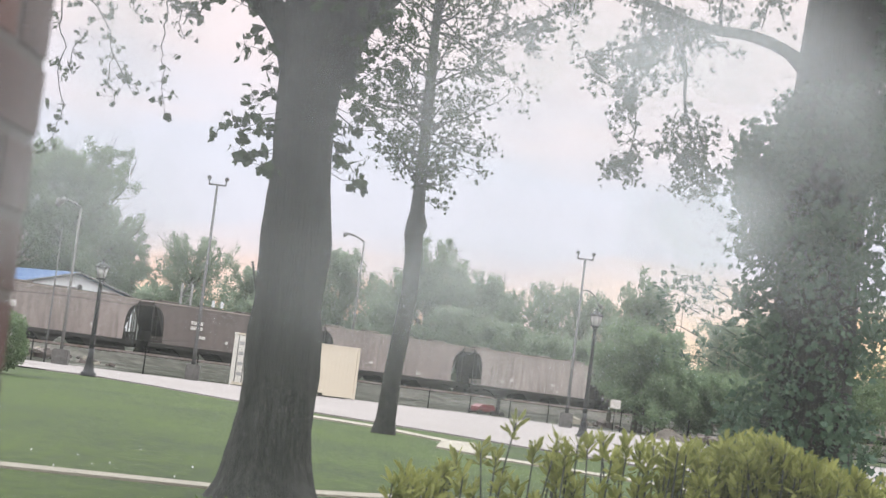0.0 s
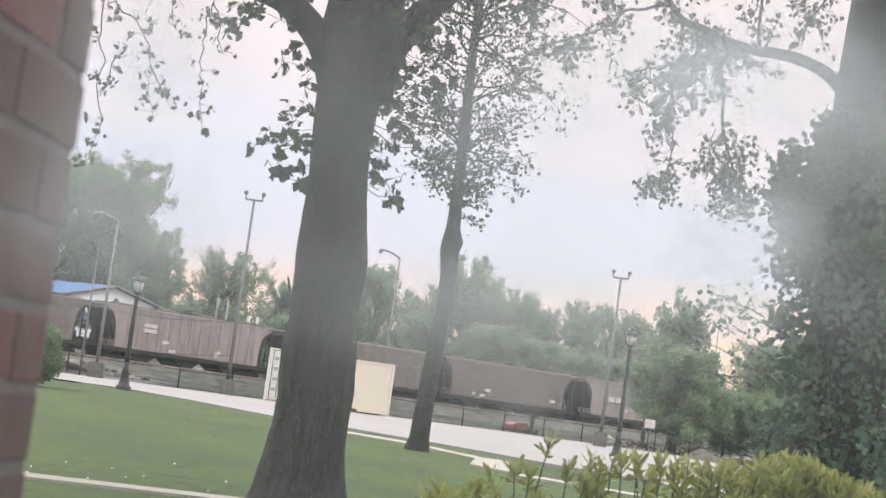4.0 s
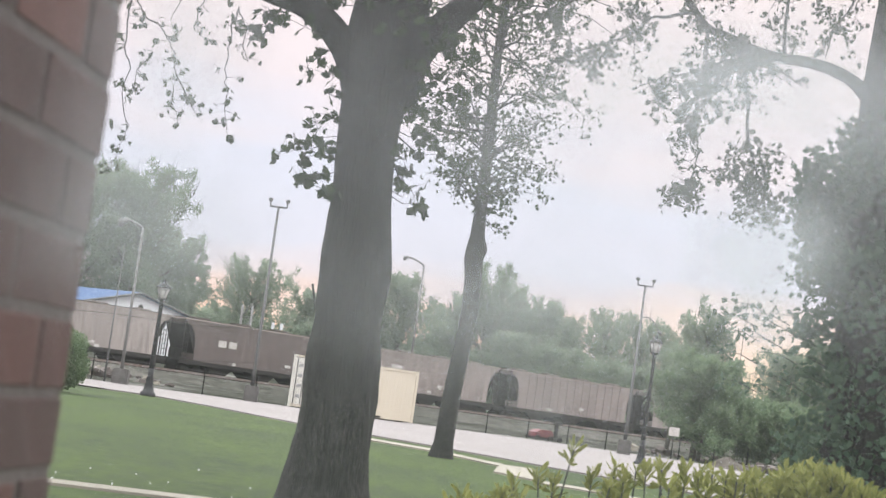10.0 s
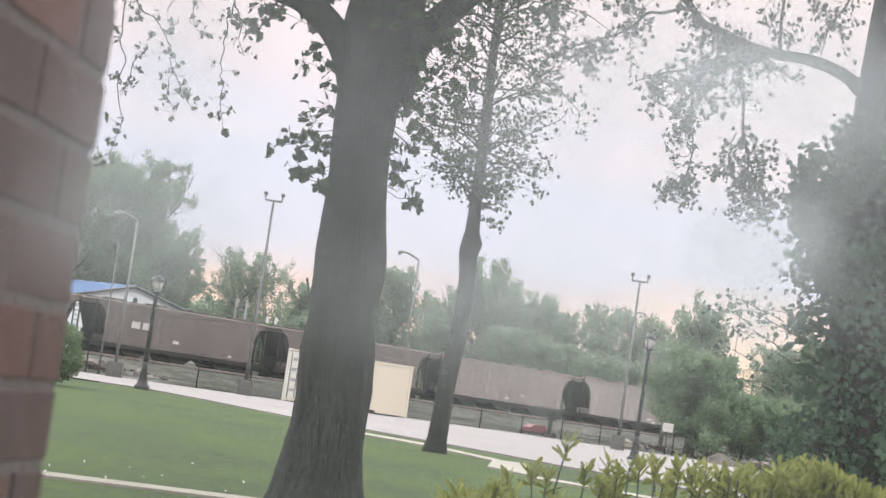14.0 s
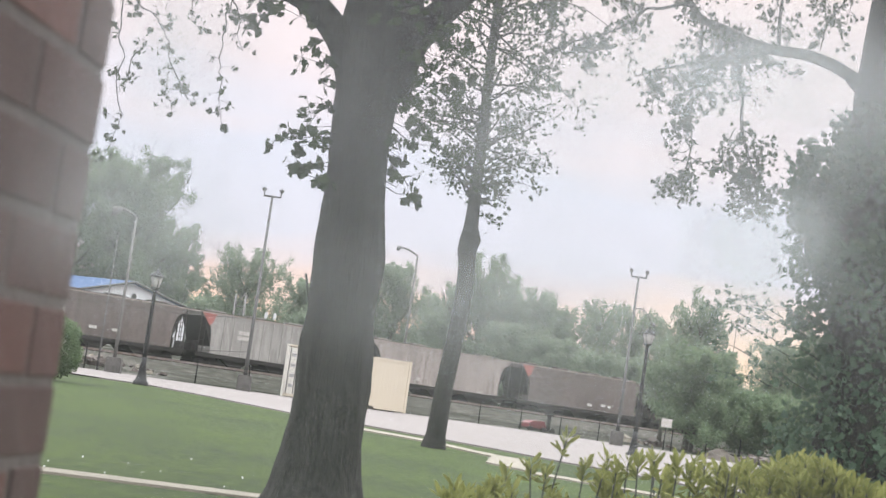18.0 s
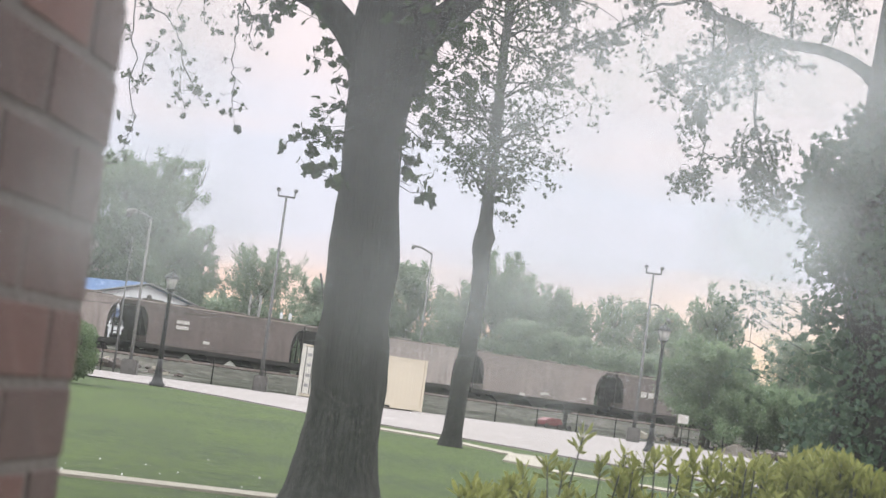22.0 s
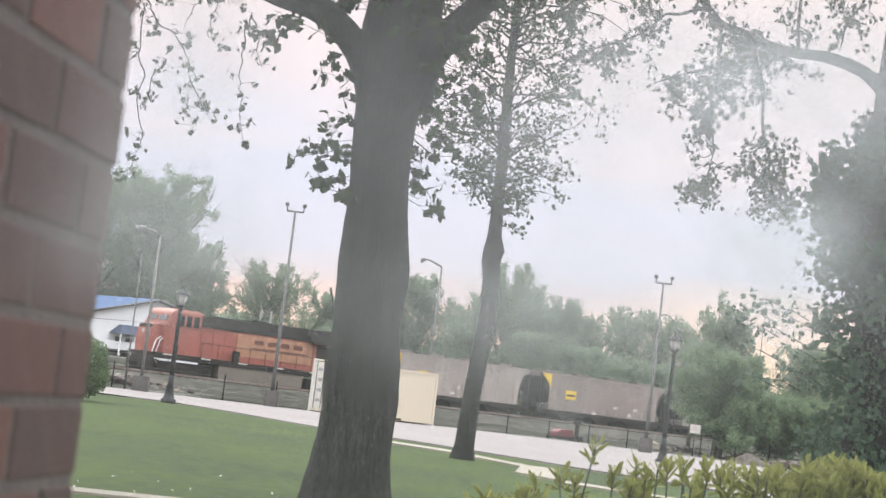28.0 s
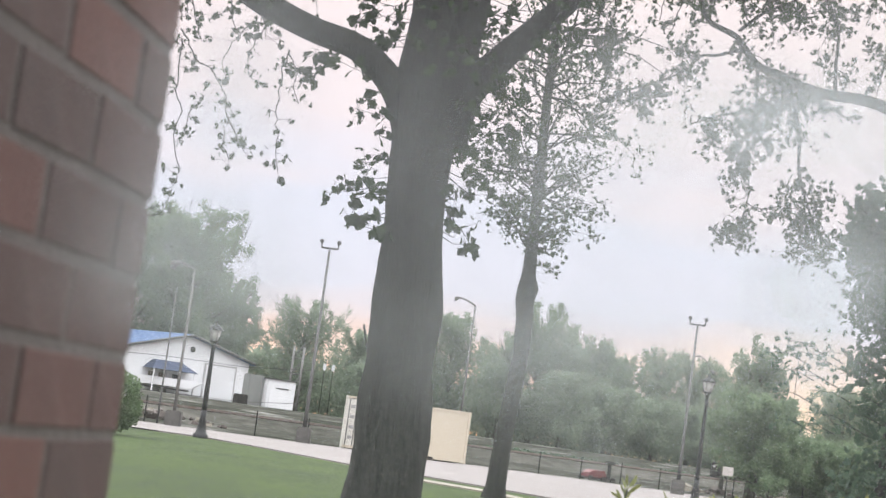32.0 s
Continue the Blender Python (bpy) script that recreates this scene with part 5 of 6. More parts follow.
        for x in (17.2, 18.1, 19.0):
            d = part("access_door", box(x, x + 0.75, s * 1.05 - 0.025, s * 1.05 + 0.025, 2.0, 3.3, 0.015), M_ORANGE, b)
            part("louvre", box(x + 0.12, x + 0.63, s * 1.09 - 0.012, s * 1.09 + 0.012, 2.2, 2.9), M_UNDER, d)
        part("sand_box", box(8.9, 9.3, s * 1.25 - 0.2, s * 1.25 + 0.2, dk, dk + 0.75, 0.04), M_UNDER, b, "dark box on the walkway")
        rail = bmesh.new()
        add_tube(rail, [(6.1, s * 1.46, dk + 1.0), (20.6, s * 1.46, dk + 1.0)], [0.02] * 2, 5)
        for k in range(12):
            x = 6.2 + k * 1.3
            add_tube(rail, [(x, s * 1.46, dk), (x, s * 1.46, dk + 1.0)], [0.018] * 2, 5)
        part("handrail", rail, M_UNDER, b)
        for j in range(2):
            x = 2.5 + 0.3 * j
            part("nose_handrail", tube([(x, s * 1.42, dk - 0.95 + 0.25 * j), (x - 0.1, s * 1.42, dk + 0.1), (x + 0.12, s * 1.4, dk + 0.85), (x + 0.5, s * 1.35, dk + 1.1)], [0.035] * 4, 5), M_WHITE, b, "white bent nose handrail")
        part("rear_handrail", tube([(21.2, s * 1.42, 0.7), (20.95, s * 1.42, dk + 0.2), (20.5, s * 1.42, dk + 1.15)], [0.045] * 3, 5), M_WHITE, b, "white rear step rail")
        part("rear_handrail", tube([(21.5, s * 1.25, 0.75), (21.3, s * 1.25, dk + 0.3), (20.8, s * 1.25, dk + 1.1)], [0.04] * 3, 5), M_WHITE, b, "white rear step rail")
        part("walkway_edge", box(2.5, 21.0, s * 1.5 - 0.03, s * 1.5 + 0.03, dk - 0.12, dk + 0.02), M_UNDER, b)
        for j in range(6):
            part("edge_reflector", box(3.2 + 3.0 * j, 3.95 + 3.0 * j, s * 1.54 - 0.01, s * 1.54 + 0.01, dk - 0.11, dk - 0.01), M_PANEL, b, "pale reflective strip")
        for x0, z in ((2.4, 0.5), (2.4, 0.85), (2.4, 1.2), (20.6, 0.5), (20.6, 0.85), (20.6, 1.2)):
            part("step", box(x0, x0 + 0.5, s * 1.35 - 0.12, s * 1.35 + 0.12, z, z + 0.05), M_UNDER, b)
    part("fuel_tank", prism([(7.95, 0.35), (7.75, 0.6), (7.75, 1.36), (14.75, 1.36), (14.75, 0.6), (14.55, 0.35)], -1.42, 1.42), M_TANK, b, "dusty grey fuel tank")
    part("air_reservoir", tube([(7.9, -1.3, 1.5), (14.4, -1.3, 1.5)], [0.13, 0.13], 10), M_UNDER, b)
    first = None
    for xc in (5.0, 17.6):
        bm = bmesh.new()
        for s in (-1, 1):
            add_box(bm, xc - 2.4, xc + 2.4, s * 1.1 - 0.1, s * 1.1 + 0.1, 0.42, 1.2, 0.05)
            for dx in (-1.9, 0, 1.9):
                add_box(bm, xc + dx - 0.22, xc + dx + 0.22, s * 1.12 - 0.14, s * 1.12 + 0.14, 0.3, 0.8, 0.04)
        tr = part("truck", bm, M_UNDER, b)
        for dx in (-1.9, 0, 1.9):
            for y in (-0.75, 0.75):
                mt = Matrix.Translation((xc + dx, y, 0.53))
                first = part("wheel", wheel_mesh(0.53), M_UNDER, tr, at=mt) if first is None else share("wheel", first, tr, mt)
    part("headlight", lathe([(0.16, 0), (0.16, 0.06), (0.12, 0.07)], 10), M_LAMPGLASS, nose, "round headlight", at=Matrix.Translation((2.37, 0, 3.1)) @ Matrix.Rotation(radians(-90), 4, "Y"))
    for s in (-1, 1):
        part("ditch_light", lathe([(0.12, 0), (0.12, 0.06)], 10), M_LAMPGLASS, b, "round ditch light", at=Matrix.Translation((2.14, s * 1.0, 1.4)) @ Matrix.Rotation(radians(-90), 4, "Y"))
    part("coupler", box(1.4, 2.2, -0.12, 0.12, 0.72, 0.98, 0.03), M_UNDER, b)
    part("coupler", box(21.1, 21.85, -0.12, 0.12, 0.72, 0.98, 0.03), M_UNDER, b)
    return b


M_CABTOP = mat("faded_roof_orange", (0.5, 0.25, 0.2), (0.42, 0.2, 0.16), 1.0, 0.6)
LOCO = build_loco()
CARS = []
paints = {"brown": (M_BROWN, "weathered oxide-brown covered hopper car on the rails"), "mauve": (M_MAUVE, "faded mauve-brown covered hopper car on the rails"),
          "tan": (M_TANCAR, "dusty tan-grey hopper car on the rails"), "grey": (M_GREYCAR, "light grey ribbed hopper car on the rails"), "ribbed": (M_MAUVE, "faded mauve-brown ribbed hopper car on the rails")}
ORDER = ["tan", "mauve", "tan", "mauve", "brown", "tan", "mauve", "brown", "grey", "tan", "brown", "brown", "brown", "mauve", "tan", "brown",
         "mauve", "ribbed", "tan", "brown", "ribbed", "brown", "brown", "mauve", "brown", "mauve", "tan", "mauve", "brown", "mauve", "brown", "mauve"]
made = {}
for k, kind in enumerate(ORDER):
    if kind in made:
        c = copy_thing(made[kind], Matrix.Identity(4))
    else:
        c = made[kind] = build_car("hopper_car", *paints[kind], kind in ("grey", "ribbed"))
    CARS.append(c)
for k, c in enumerate(CARS):
    stencils(c, k)
    if k in (5, 8, 13, 10):
        part("corner_gusset", prism([(0.62, 3.96), (1.75, 3.96), (1.55, 3.35), (1.3, 3.1)], -1.6, -1.57), M_REDPATCH, c, "faded red corner gusset")
    if k in (0, 1, 2):
        part("corner_gusset", prism([(0.62, 3.96), (1.6, 3.96), (1.6, 2.95), (1.3, 3.3)], -1.6, -1.57), M_YELLOW, c, "yellow corner gusset")

# place of the coupling between locomotive and cars along the railway, by the second
TRAIN = [(0, -375.11), (2, -348.96), (4, -322.6), (6, -296.2), (7, -283.75), (8, -270.85), (9, -257.7), (10, -244.4), (12, -218.01), (14, -191.73), (16, -165.42), (18, -139.07),
         (20, -112.67), (22, -86.23), (24, -59.78), (26, -33.31), (28, -6.83), (30, 19.65), (32, 46.14)]


def on_track(u):
    slope = -0.002 if abs(u) < 80 else 0.0
    p = on_rails(u, 0.0, rail_z(u))
    x = Vector((R1.x, R1.y, slope)).normalized()
    y = R2.copy()
    z = x.cross(y)
    m = Matrix((x, y, z)).transposed().to_4x4()
    m.translation = p
    return m


def motions():
    for k, c in enumerate(CARS):
        walk(c, [(t, on_track(q + k * CAR)) for t, q in TRAIN])
    walk(LOCO, [(t, on_track(q - 21.45)) for t, q in TRAIN])


# ======== the window and the brick pier outside it ========
WIN = placed((math.cos(radians(-4.4)), math.sin(radians(-4.4))), Vector((0, 0, 0)))


def brick_material():
    m = mat("weathered_brick", (0.072, 0.031, 0.026), (0.05, 0.025, 0.022), 7, 0.85, bump=0.12, fine=3)
    nt = m.node_tree
    b = nt.nodes["Principled BSDF"]
    src = b.inputs["Base Color"].links[0].from_socket
    oi, cr, mx = nt.nodes.new("ShaderNodeObjectInfo"), nt.nodes.new("ShaderNodeValToRGB"), nt.nodes.new("ShaderNodeMix")
    mx.data_type = "RGBA"
    mx.inputs[0].default_value = 0.6
    e = cr.color_ramp.elements
    e[0].color, e[1].color = (0.036, 0.023, 0.022, 1), (0.105, 0.04, 0.031, 1)
    for p, c in ((0.35, (0.05, 0.026, 0.024, 1)), (0.6, (0.07, 0.03, 0.026, 1)), (0.85, (0.095, 0.036, 0.029, 1))):
        n = e.new(p)
        n.color = c
    nt.links.new(oi.outputs["Random"], cr.inputs[0])
    nt.links.new(src, mx.inputs[6])
    nt.links.new(cr.outputs[0], mx.inputs[7])
    nt.links.new(mx.outputs[2], b.inputs["Base Color"])
    return m


M_BRICK = brick_material()
M_MORTAR = mat("grey_mortar", (0.088, 0.075, 0.071), (0.07, 0.059, 0.056), 12, 0.95, bump=0.3)
M_PLASTER = mat("room_plaster", (0.45, 0.43, 0.4), (0.4, 0.38, 0.35), 1.2, 0.9)
M_FLOOR = mat("room_carpet", (0.12, 0.11, 0.1), (0.09, 0.08, 0.075), 8, 0.95)
M_VINYL = mat("white_vinyl", (0.7, 0.7, 0.69), (0.64, 0.64, 0.63), 2, 0.4)


def build_pier():
    X1, Y0, Y1, C, Z0 = -0.44, 0.76, 1.691, 0.0677, 1.496
    pier = part("brick_pier", box(-0.9, X1 - 0.0008, Y0, Y1 - 0.002, -0.3, 3.0), M_MORTAR, at=WIN)
    tagged(pier, "brown-red brick pier with grey mortar joints", "brick wall", kind="structure")
    rng = random.Random(9)
    kinds = {}
    for L in (0.194, 0.0925):
        me = bpy.data.meshes.new("brick")
        bm = bmesh.new()
        add_box(bm, -0.09, 0.0, -L / 2, L / 2, -0.0288, 0.0288)
        bmesh.ops.bevel(bm, geom=bm.edges[:], offset=0.0012, segments=1, affect="EDGES")
        bm.to_mesh(me)
        bm.free()
        me.materials.append(M_BRICK)
        kinds[L] = me
    for r in range(-26, 22):
        zc = Z0 + (r + 0.5) * C
        y, full = Y1, r % 2 != 0
        while y - 0.05 > Y0:
            L = 0.194 if full else 0.0925
            o = new("brick", kinds[L])
            o.parent = pier
            o.matrix_basis = pose(X1 + rng.uniform(0.0002, 0.0018), y - L / 2, zc + rng.uniform(-0.001, 0.001), rng.uniform(-0.5, 0.5), 0, rng.uniform(-0.4, 0.4))
            y -= L + 0.0102
            full = True


def glass_material():
    """Old window glass: dry dust film, wiped smears and painted haze that scatter daylight."""
    m = bpy.data.materials.new("dusty_glass")
    m.use_nodes = True
    nt = m.node_tree
    nt.nodes.clear()
    N, L = nt.nodes.new, nt.links.new
    out = N("ShaderNodeOutputMaterial")
    tr, tl, ms = N("ShaderNodeBsdfTransparent"), N("ShaderNodeBsdfTranslucent"), N("ShaderNodeMixShader")
    tr.inputs[0].default_value = (0.988, 0.992, 0.991, 1)
    tl.inputs[0].default_value = (0.85, 0.93, 0.97, 1)
    # dust throws most light forward, some every way
    rf, sm = N("ShaderNodeBsdfRefraction"), N("ShaderNodeMixShader")
    rf.inputs["Color"].default_value, rf.inputs["Roughness"].default_value, rf.inputs["IOR"].default_value = (0.94, 0.985, 1.0, 1), 0.62, 1.4
    sm.inputs[0].default_value = 0.42
    L(rf.outputs[0], sm.inputs[1])
    L(tl.outputs[0], sm.inputs[2])
    tc = N("ShaderNodeTexCoord")

    def blob(cx, cz, sx, sz, gain):
        mp = N("ShaderNodeMapping")
        mp.inputs["Location"].default_value = (-cx / sx, 0, -cz / sz)
        mp.inputs["Scale"].default_value = (1 / sx, 0, 1 / sz)
        wob = N("ShaderNodeTexNoise")
        wob.inputs["Scale"].default_value, wob.inputs["Detail"].default_value = 22, 3
        L(tc.outputs["Object"], wob.inputs["Vector"])
        L(tc.outputs["Object"], mp.inputs[0])
        ln = N("ShaderNodeVectorMath")
        ln.operation = "LENGTH"
        L(mp.outputs[0], ln.inputs[0])
        ad = N("ShaderNodeMath")
        ad.operation = "MULTIPLY_ADD"
        L(wob.outputs["Fac"], ad.inputs[0])
        ad.inputs[1].default_value = 0.9
        L(ln.outputs["Value"], ad.inputs[2])
        rg = N("ShaderNodeMapRange")
        rg.interpolation_type = "SMOOTHSTEP"
        rg.inputs["From Min"].default_value, rg.inputs["From Max"].default_value = 1.65, -0.15
        rg.inputs["To Min"].default_value, rg.inputs["To Max"].default_value = 0.0, gain
        L(ad.outputs[0], rg.inputs["Value"])
        return rg.outputs[0]

    film = N("ShaderNodeTexNoise")
    film.inputs["Scale"].default_value, film.inputs["Detail"].default_value = 9, 4
    mp = N("ShaderNodeMapping")
    mp.inputs["Scale"].default_value = (2.2, 1, 0.6)
    L(tc.outputs["Object"], mp.inputs[0])
    L(mp.outputs[0], film.inputs["Vector"])
    base = N("ShaderNodeMapRange")
    base.inputs["From Min"].default_value, base.inputs["From Max"].default_value = 0.3, 0.7
    base.inputs["To Min"].default_value, base.inputs["To Max"].default_value = FILM[0], FILM[1]
    L(film.outputs["Fac"], base.inputs["Value"])
    last = base.outputs[0]
    for b in SMEARS_AND_HAZE:
        ad = N("ShaderNodeMath")
        L(last, ad.inputs[0])
        L(blob(*b), ad.inputs[1])
        last = ad.outputs[0]
    # the dirt and haze lie on four faces: share them out so that together they dull as much
    cap, inv, root, g = N("ShaderNodeMath"), N("ShaderNodeMath"), N("ShaderNodeMath"), N("ShaderNodeMath")
    cap.operation, inv.operation, root.operation, g.operation = "MINIMUM", "SUBTRACT", "POWER", "SUBTRACT"
    L(last, cap.inputs[0])
    cap.inputs[1].default_value = 0.68
    inv.inputs[0].default_value = g.inputs[0].default_value = 1.0
    L(cap.outputs[0], inv.inputs[1])
    L(inv.outputs[0], root.inputs[0])
    root.inputs[1].default_value = 0.25
    L(root.outputs[0], g.inputs[1])
    L(g.outputs[0], ms.inputs[0])
    L(tr.outputs[0], ms.inputs[1])
    L(sm.outputs[0], ms.inputs[2])
    L(ms.outputs[0], out.inputs[0])
    return m


# film strength, then wiped smears and haze blobs: centre across and up, half sizes, strength
FILM = (0.056, 0.074)
# blobs over the far trees and skyline are haze put in to pale them
SMEARS_AND_HAZE = [(0.028, 1.51, 0.085, 0.066, 0.5), (0.0, 1.497, 0.055, 0.05, 0.2), (0.056, 1.512, 0.055, 0.05, 0.6), (0.053, 1.457, 0.027, 0.034, 0.9), (0.1, 1.5, 0.055, 0.07, 0.13),
          (-0.142, 1.5, 0.04, 0.052, 0.58), (-0.014, 1.432, 0.075, 0.03, 0.3), (-0.146, 1.446, 0.05, 0.042, 0.58), (-0.03, 1.47, 0.15, 0.09, 0.31),
          (-0.025, 1.505, 0.06, 0.05, 0.1), (0.112, 1.455, 0.05, 0.045, 0.25), (0.055, 1.434, 0.014, 0.022, 0.4), (-0.118, 1.435, 0.036, 0.034, 0.22), (-0.01, 1.43, 0.11, 0.045, 0.15), (-0.0076, 1.402, 0.007, 0.008, 0.14)]


def build_room():
    bm = box(-2.2, -0.4, 0.56, 0.76, 0.0, 2.7)
    add_box(bm, 1.1, 2.6, 0.56, 0.76, 0.0, 2.7)
    add_box(bm, -0.4, 1.1, 0.56, 0.76, 0.0, 0.7)
    add_box(bm, -0.4, 1.1, 0.56, 0.76, 2.2, 2.7)
    tagged(part("wall_north", bm, M_PLASTER, at=WIN), "plain plastered outer wall round the window", "wall", kind="structure")
    for name, b in (("wall_south", (-2.2, 2.6, -3.2, -3.0)), ("wall_west", (-2.4, -2.2, -3.2, 0.76)), ("wall_east", (2.6, 2.8, -3.2, 0.76))):
        tagged(part(name, box(*b, 0.0, 2.7), M_PLASTER, at=WIN), "plain plastered room wall", "wall", kind="structure")
    tagged(part("floor", box(-2.4, 2.8, -3.2, 0.76, -0.05, 0.06), M_FLOOR, at=WIN), "dark carpeted room floor", "floor", kind="structure")
    tagged(part("ceiling", box(-2.4, 2.8, -3.2, 0.76, 2.7, 2.85), M_PLASTER, at=WIN), "plain plastered ceiling", "ceiling", kind="structure")
    w = empty("window_1", WIN, "wide window with a smeared dusty pane", "window", kind="structure")
    for b in ((-0.4, -0.34, 0.7, 2.2), (1.04, 1.1, 0.7, 2.2), (-0.34, 1.04, 0.7, 0.76), (-0.34, 1.04, 2.14, 2.2)):
        part("window_frame", box(b[0], b[1], 0.58, 0.66, b[2], b[3], 0.004), M_VINYL, w)
    part("window_sill", box(-0.45, 1.15, 0.5, 0.58, 0.66, 0.7, 0.005), M_VINYL, w)
    glass = glass_material()
    for y in (0.614, 0.626):
        bm = bmesh.new()
        for yy in (y - 0.0015, y + 0.0015):
            bm.faces.new([bm.verts.new(p) for p in ((-0.34, yy, 0.76), (1.04, yy, 0.76), (1.04, yy, 2.14), (-0.34, yy, 2.14))])
        part("pane", bm, glass, w, "clear pane dulled by dust and smears").visible_shadow = False


build_room()
build_pier()


# ======== small things in the yard and on the lawn ========
M_RED = mat("red_machine_paint", (0.15, 0.026, 0.032), (0.07, 0.016, 0.018), 2, 0.45)
M_RUST = mat("rusty_scrap", (0.14, 0.12, 0.11), (0.06, 0.05, 0.045), 3, 0.9)


def build_sign():
    b = empty("yard_sign", Matrix.Translation((14.4, 112.2, gz(14.4, 112.2))), "small white square sign on a thin dark post", "sign")
    part("post", tube([(0, 0, -0.3), (0, 0, 1.9)], [0.035, 0.035], 6), M_BLACK, b)
    part("board", box(-0.3, 0.3, -0.06, -0.035, 1.35, 1.85, 0.01), M_PANEL, b, "blank white board")


build_sign()


def build_machine():
    b = empty("red_machine", placed(E1, st(-20.3, -34.4)) @ Matrix.Scale(0.78, 4), "small dull red yard machine with dark mast, on wheels", "machine")
    part("body", prism([(0, 0.25), (0.05, 0.6), (0.5, 0.8), (1.5, 0.82), (1.7, 0.55), (1.7, 0.25)], -0.4, 0.4), M_RED, b, "dull red rounded body")
    part("deck", box(-0.2, 2.6, -0.5, 0.5, 0.18, 0.3, 0.03), M_UNDER, b)
    for x in (0.1, 1.4, 2.3):
        for y in (-0.5, 0.5):
            part("wheel", tube([(x, y - 0.07, 0.2), (x, y + 0.07, 0.2)], [0.22, 0.22], 12), M_UNDER, b)
    part("mast", box(2.2, 2.45, -0.12, 0.12, 0.25, 1.45, 0.03), M_UNDER, b, "dark upright mast")
    part("mast_head", box(1.95, 2.75, -0.2, 0.2, 1.3, 1.55, 0.06), M_UNDER, b)


build_machine()


def build_scrap(u, w, n, seed, size):
    rng = random.Random(seed)
    b = empty("scrap_pile", placed(E1, st(u, w)), "low pile of grey rail hardware and scrap", "scrap pile", "scrap piles")
    for k in range(n):
        sx, sy, sz = rng.uniform(0.2, 0.9) * size, rng.uniform(0.15, 0.5) * size, rng.uniform(0.08, 0.35) * size
        m = Matrix.Translation((rng.gauss(0, 0.9) * size, rng.gauss(0, 0.5) * size, 0.08 + rng.uniform(0, 0.35) * size)) @ Euler((rng.uniform(-0.3, 0.3), rng.uniform(-0.4, 0.4), rng.uniform(0, 3))).to_matrix().to_4x4()
        part("scrap_piece", box(-sx / 2, sx / 2, -sy / 2, sy / 2, -sz / 2, sz / 2, 0.02), M_RUST if rng.random() < 0.7 else M_WALK, b, at=m)


build_scrap(-44.5, -26.5, 26, 1, 1.1)
build_scrap(-41.8, -27.5, 12, 2, 0.8)
build_scrap(-6.0, -30.0, 18, 3, 1.0)
build_scrap(-1.0, -31.0, 12, 4, 1.1)
build_scrap(-10.2, -43.6, 16, 6, 1.0)
build_scrap(-8.0, -44.5, 10, 7, 0.9)


def build_mound(x, y, r, h):
    """A heap of dug soil with crumbs on its flanks."""
    bm = bmesh.new()
    rings, turns = 9, 22
    grid = []
    for i in range(rings):
        f = i / (rings - 1)
        row = []
        for j in range(turns):
            a = j / turns * 2 * math.pi
            k = 1 + 0.22 * noise.noise(Vector((math.cos(a), math.sin(a), f * 2)))
            z = h * (0.5 + 0.5 * math.cos(math.pi * f)) * k + 0.09 * noise.noise(Vector((f * 5, a * 3, 2.0))) * (1 - f) - (0.1 if i == rings - 1 else 0)
            row.append(bm.verts.new((math.cos(a) * r * f * k, math.sin(a) * r * 0.8 * f * k, z)))
        grid.append(row)
    for r0, r1 in zip(grid, grid[1:]):
        for j in range(turns):
            bm.faces.new((r0[j], r1[j], r1[(j + 1) % turns], r0[(j + 1) % turns]))
    bmesh.ops.remove_doubles(bm, verts=bm.verts, dist=0.002)
    tagged(part("dirt_mound", bm, M_SOIL, at=Matrix.Translation((x, y, gz(x, y) + 0.05))), "low brown heap of bare soil in the yard", "dirt mound")


M_SOIL = mat("bare_soil", (0.092, 0.08, 0.068), (0.05, 0.044, 0.036), 2.5, 0.95, bump=0.9, fine=6)
build_mound(16.7, 106.0, 1.5, 0.6)


def build_flagpole():
    b = empty("thin_pole", Matrix.Translation((-14.4, 90.2, gz(-14.4, 90.2))), "thin grey steel pole beside the fence", "pole")
    part("shaft", lathe([(0.05, -0.2), (0.05, 1.3), (0.04, 1.35), (0.03, 6.3)], 8), M_GALV, b)
    part("cap", lathe([(0.02, 6.3), (0.05, 6.34), (0.02, 6.4)], 8), M_GALV, b)


build_flagpole()


def build_cables():
    for z in (3.25, 1.62):
        b = empty("overhead_cable", Matrix.Translation((0, 0, 0)), "thin dark slack cable between poles", "cable", "cables beside the fence")
        part("strand", tube([(-26, 85, z - 0.5), (-20, 87.5, z - 0.28), (-14.4, 90.2, z), (-11, 92.5, z + 0.02), (-8.11, 95, z + 0.35)], [0.011] * 5, 4), M_UNDER, b)


build_cables()


def build_lattice_tower(x, y, h, wdt, label):
    b = empty("lattice_tower", Matrix.Translation((x, y, gz(x, y))), label, "tower")
    for sx in (-1, 1):
        for sy in (-1, 1):
            part("leg", tube([(sx * wdt, sy * wdt, -0.3), (sx * wdt, sy * wdt, h)], [0.09, 0.09], 5), M_ZINC, b)
    k = 0
    while k * 1.6 < h - 0.2:
        z = k * 1.6 + 0.6
        for s in (-1, 1):
            part("rung", tube([(-wdt, s * wdt, z), (wdt, s * wdt, z)], [0.05, 0.05], 4), M_ZINC, b)
            part("brace", tube([(-wdt, s * wdt, z), (wdt, s * wdt, z + 1.5)], [0.035, 0.035], 4), M_ZINC, b)
        k += 1


build_lattice_tower(-18.7, 200.0, 6.6, 0.5, "pale slim lattice tower beside the trees")


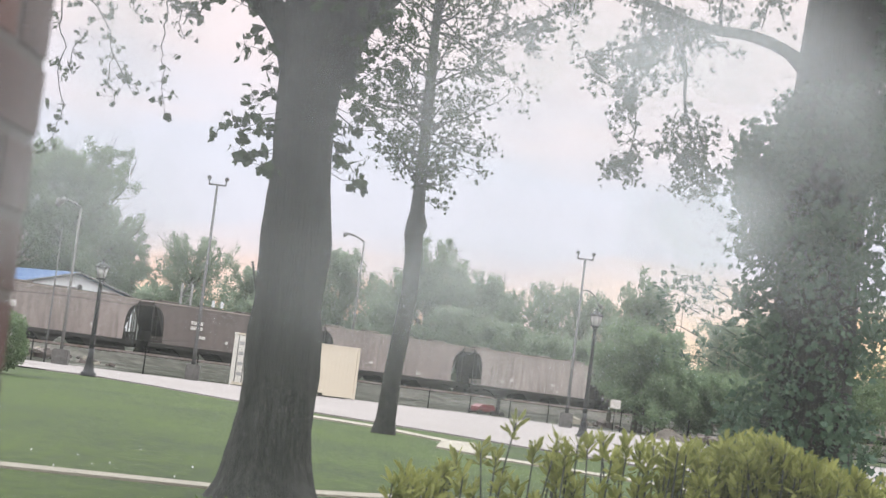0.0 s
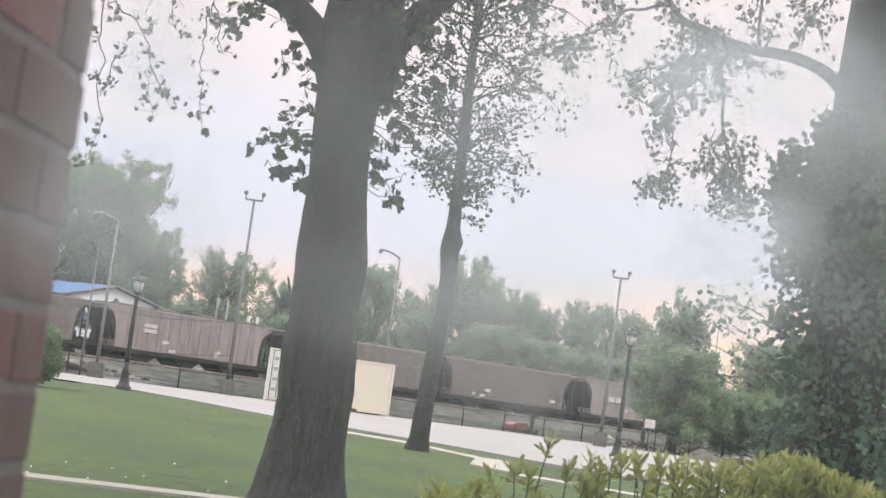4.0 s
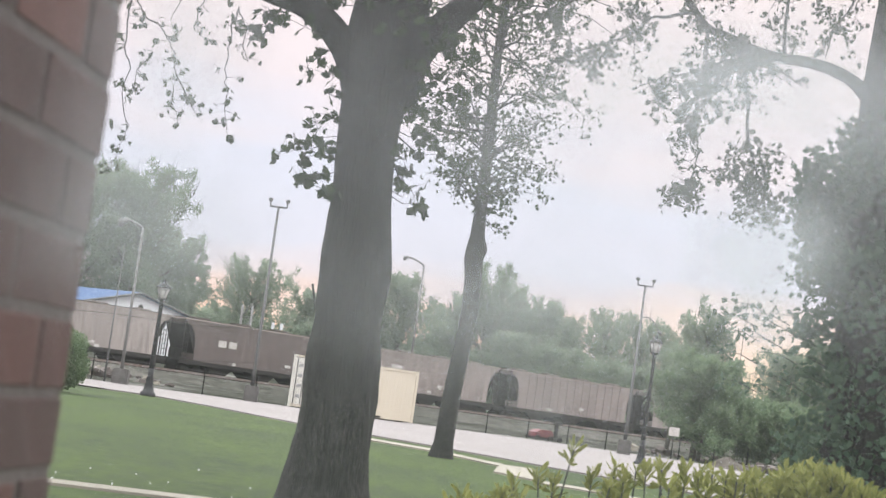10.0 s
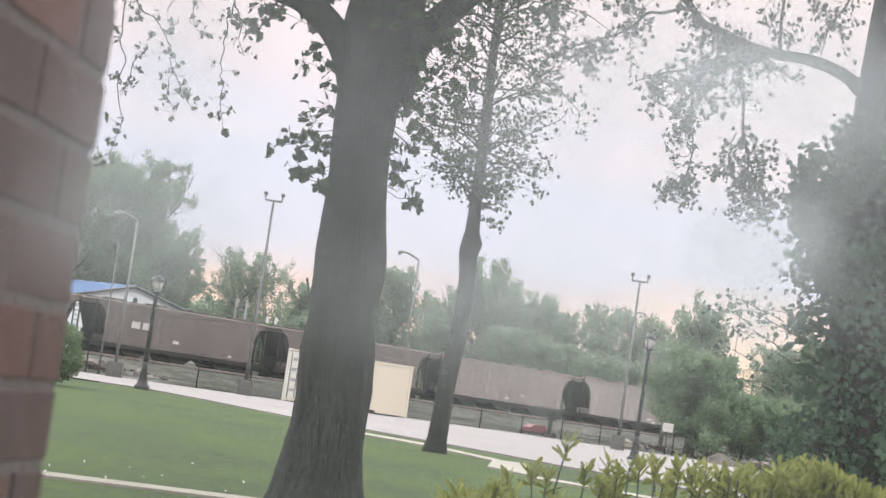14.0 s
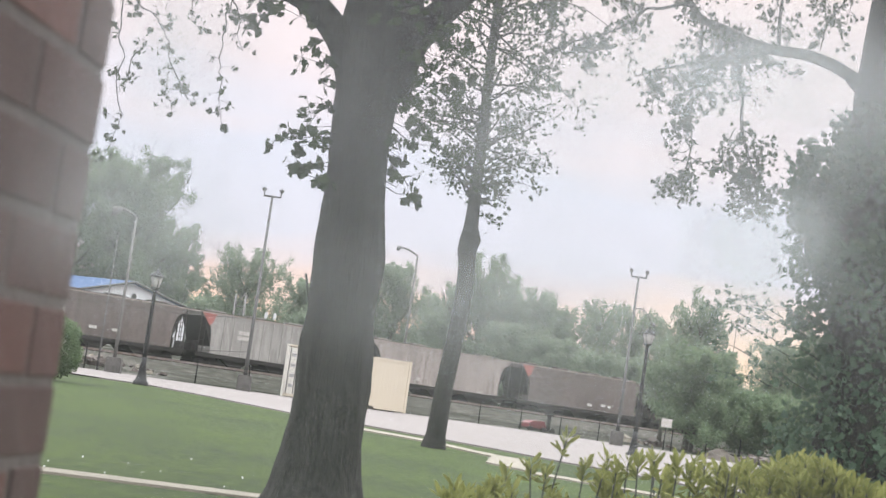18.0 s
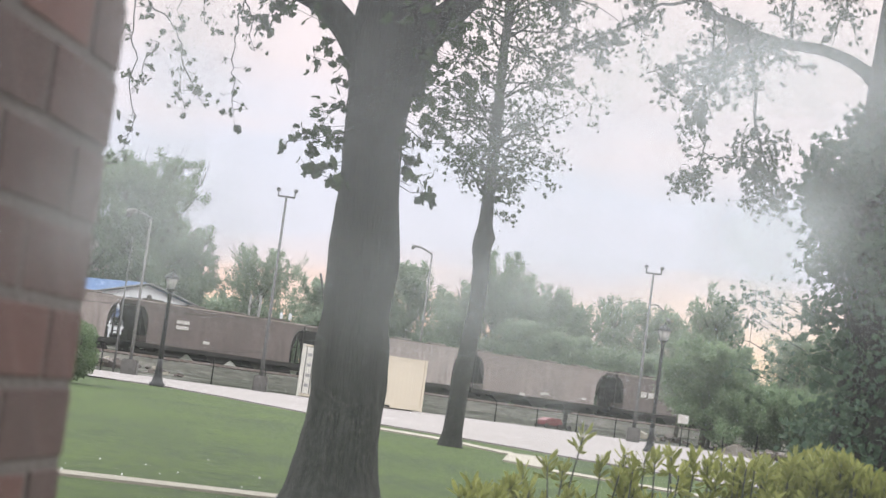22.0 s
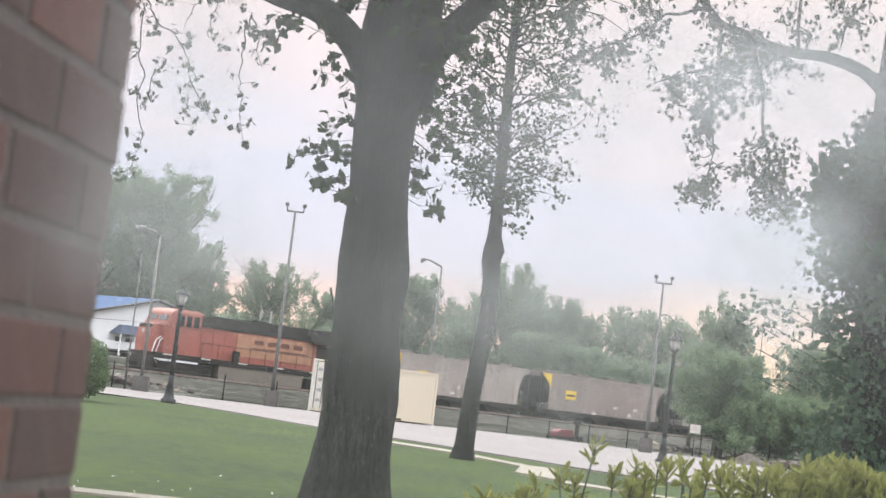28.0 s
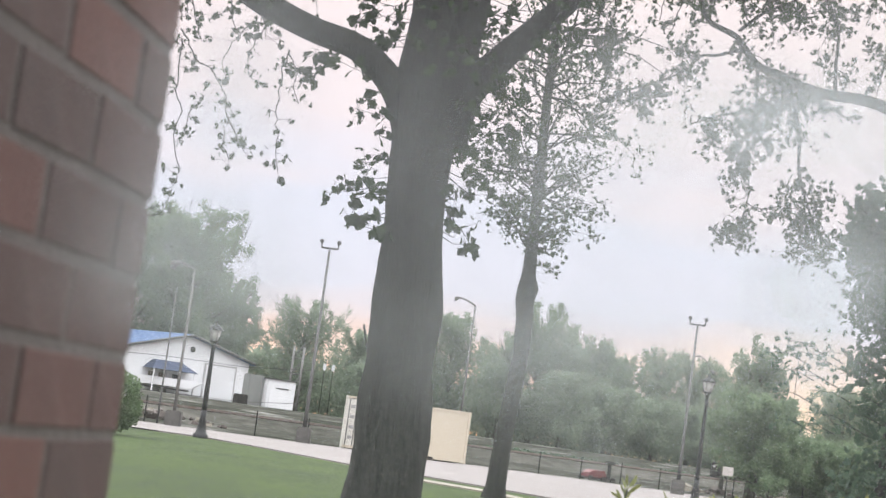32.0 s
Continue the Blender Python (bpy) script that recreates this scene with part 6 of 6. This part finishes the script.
def build_antenna():
    b = empty("antenna_mast", Matrix.Translation((40.8, 260.0, gz(40.8, 260))), "very thin grey antenna mast above the trees", "antenna")
    part("mast", tube([(0, 0, 0), (0, 0, 19.0)], [0.06, 0.035], 6), M_GALV, b)
    part("element", tube([(-0.4, 0, 18.0), (0.4, 0, 18.0)], [0.025, 0.025], 4), M_GALV, b)


build_antenna()


def build_stub_pole():
    b = empty("utility_pole", Matrix.Translation((-9.7, 200.0, gz(-9.7, 200))), "weathered wooden utility pole leaning over", "pole")
    part("shaft", tube([(0, 0, -0.5), (-2.87, 0, 9.7)], [0.16, 0.12], 8), M_BARK, b)
    part("wire", tube([(-2.8, 0, 9.4), (-18, 6, 9.0), (-35, 12, 9.6)], [0.012] * 3, 4), M_UNDER, b)


build_stub_pole()


def build_signal_lamps():
    for x in (-16.3, -15.4):
        b = empty("yard_lamp", Matrix.Translation((x, 205.0, gz(x, 205))), "pale small lamp head on a dark pole", "lamp", "yard lamps")
        part("pole", tube([(0, 0, -0.3), (0, 0, 4.75)], [0.04, 0.04], 6), M_UNDER, b)
        part("head", box(-0.16, 0.16, -0.12, 0.12, 4.7, 5.4, 0.06), M_WHITE, b, "pale lamp head")


build_signal_lamps()


def build_boat():
    b = empty("parked_boat", placed((1, 0.1), Vector((-32.0, 183.0, gz(-32.0, 183)))), "white boat on a trailer before the building", "boat")
    part("hull", prism([(-0.2, 1.5), (0.2, 0.75), (5.4, 0.75), (6.6, 1.5)], -0.9, 0.9), M_WHITE, b)
    part("trailer", box(0.3, 5.2, -0.8, 0.8, 0.45, 0.6, 0.03), M_UNDER, b)
    for y in (-0.9, 0.9):
        part("wheel", tube([(2.8, y - 0.1, 0.33), (2.8, y + 0.1, 0.33)], [0.33, 0.33], 14), M_UNDER, b)


build_boat()


def build_lawn_detail():
    rng = np.random.default_rng(77)
    b = empty("lawn_grass", Matrix.Identity(4), "tufts of longer green grass near the bushes", "grass", kind="stuff")
    n = 5200
    c = rng.integers(0, 9, n)
    cx, cy = np.array((-0.9, -0.55, -0.2, 0.1, 0.4, 0.7, 0.25, -0.1, 0.9)), np.array((15.5, 14.6, 13.8, 14.5, 13.2, 14.0, 15.6, 16.2, 15.0))
    x, y = cx[c] + rng.normal(0, 0.16, n), cy[c] + rng.normal(0, 0.35, n)
    up = np.stack([rng.normal(0, 0.3, n), rng.normal(0, 0.3, n), np.ones(n)], 1)
    leaves("grass_blade", np.stack([x, y, np.zeros(n)], 1), 0.24, BLADE * np.array((0.35, 1, 1)), M_LEAF_LAWN, b, axes=up)["kind"] = "stuff"
    f = empty("lawn_flowers", Matrix.Identity(4), "scattered tiny white blossoms in the lawn", "flowers", kind="stuff")
    m = 16
    y = rng.uniform(20, 27, m)
    x = rng.uniform(-5.2, -1.2, m)
    pts = np.repeat(np.stack([x, y, np.array([gz(a, c) for a, c in zip(x, y)]) + 0.05], 1), 5, 0)
    leaves("blossom", pts, 0.015, QUAD, M_WHITE, f)["kind"] = "stuff"


M_LEAF_LAWN = leaf_mat("lawn_blade", (0.07, 0.12, 0.02), (0.12, 0.17, 0.035), 0.4)
build_lawn_detail()


motions()
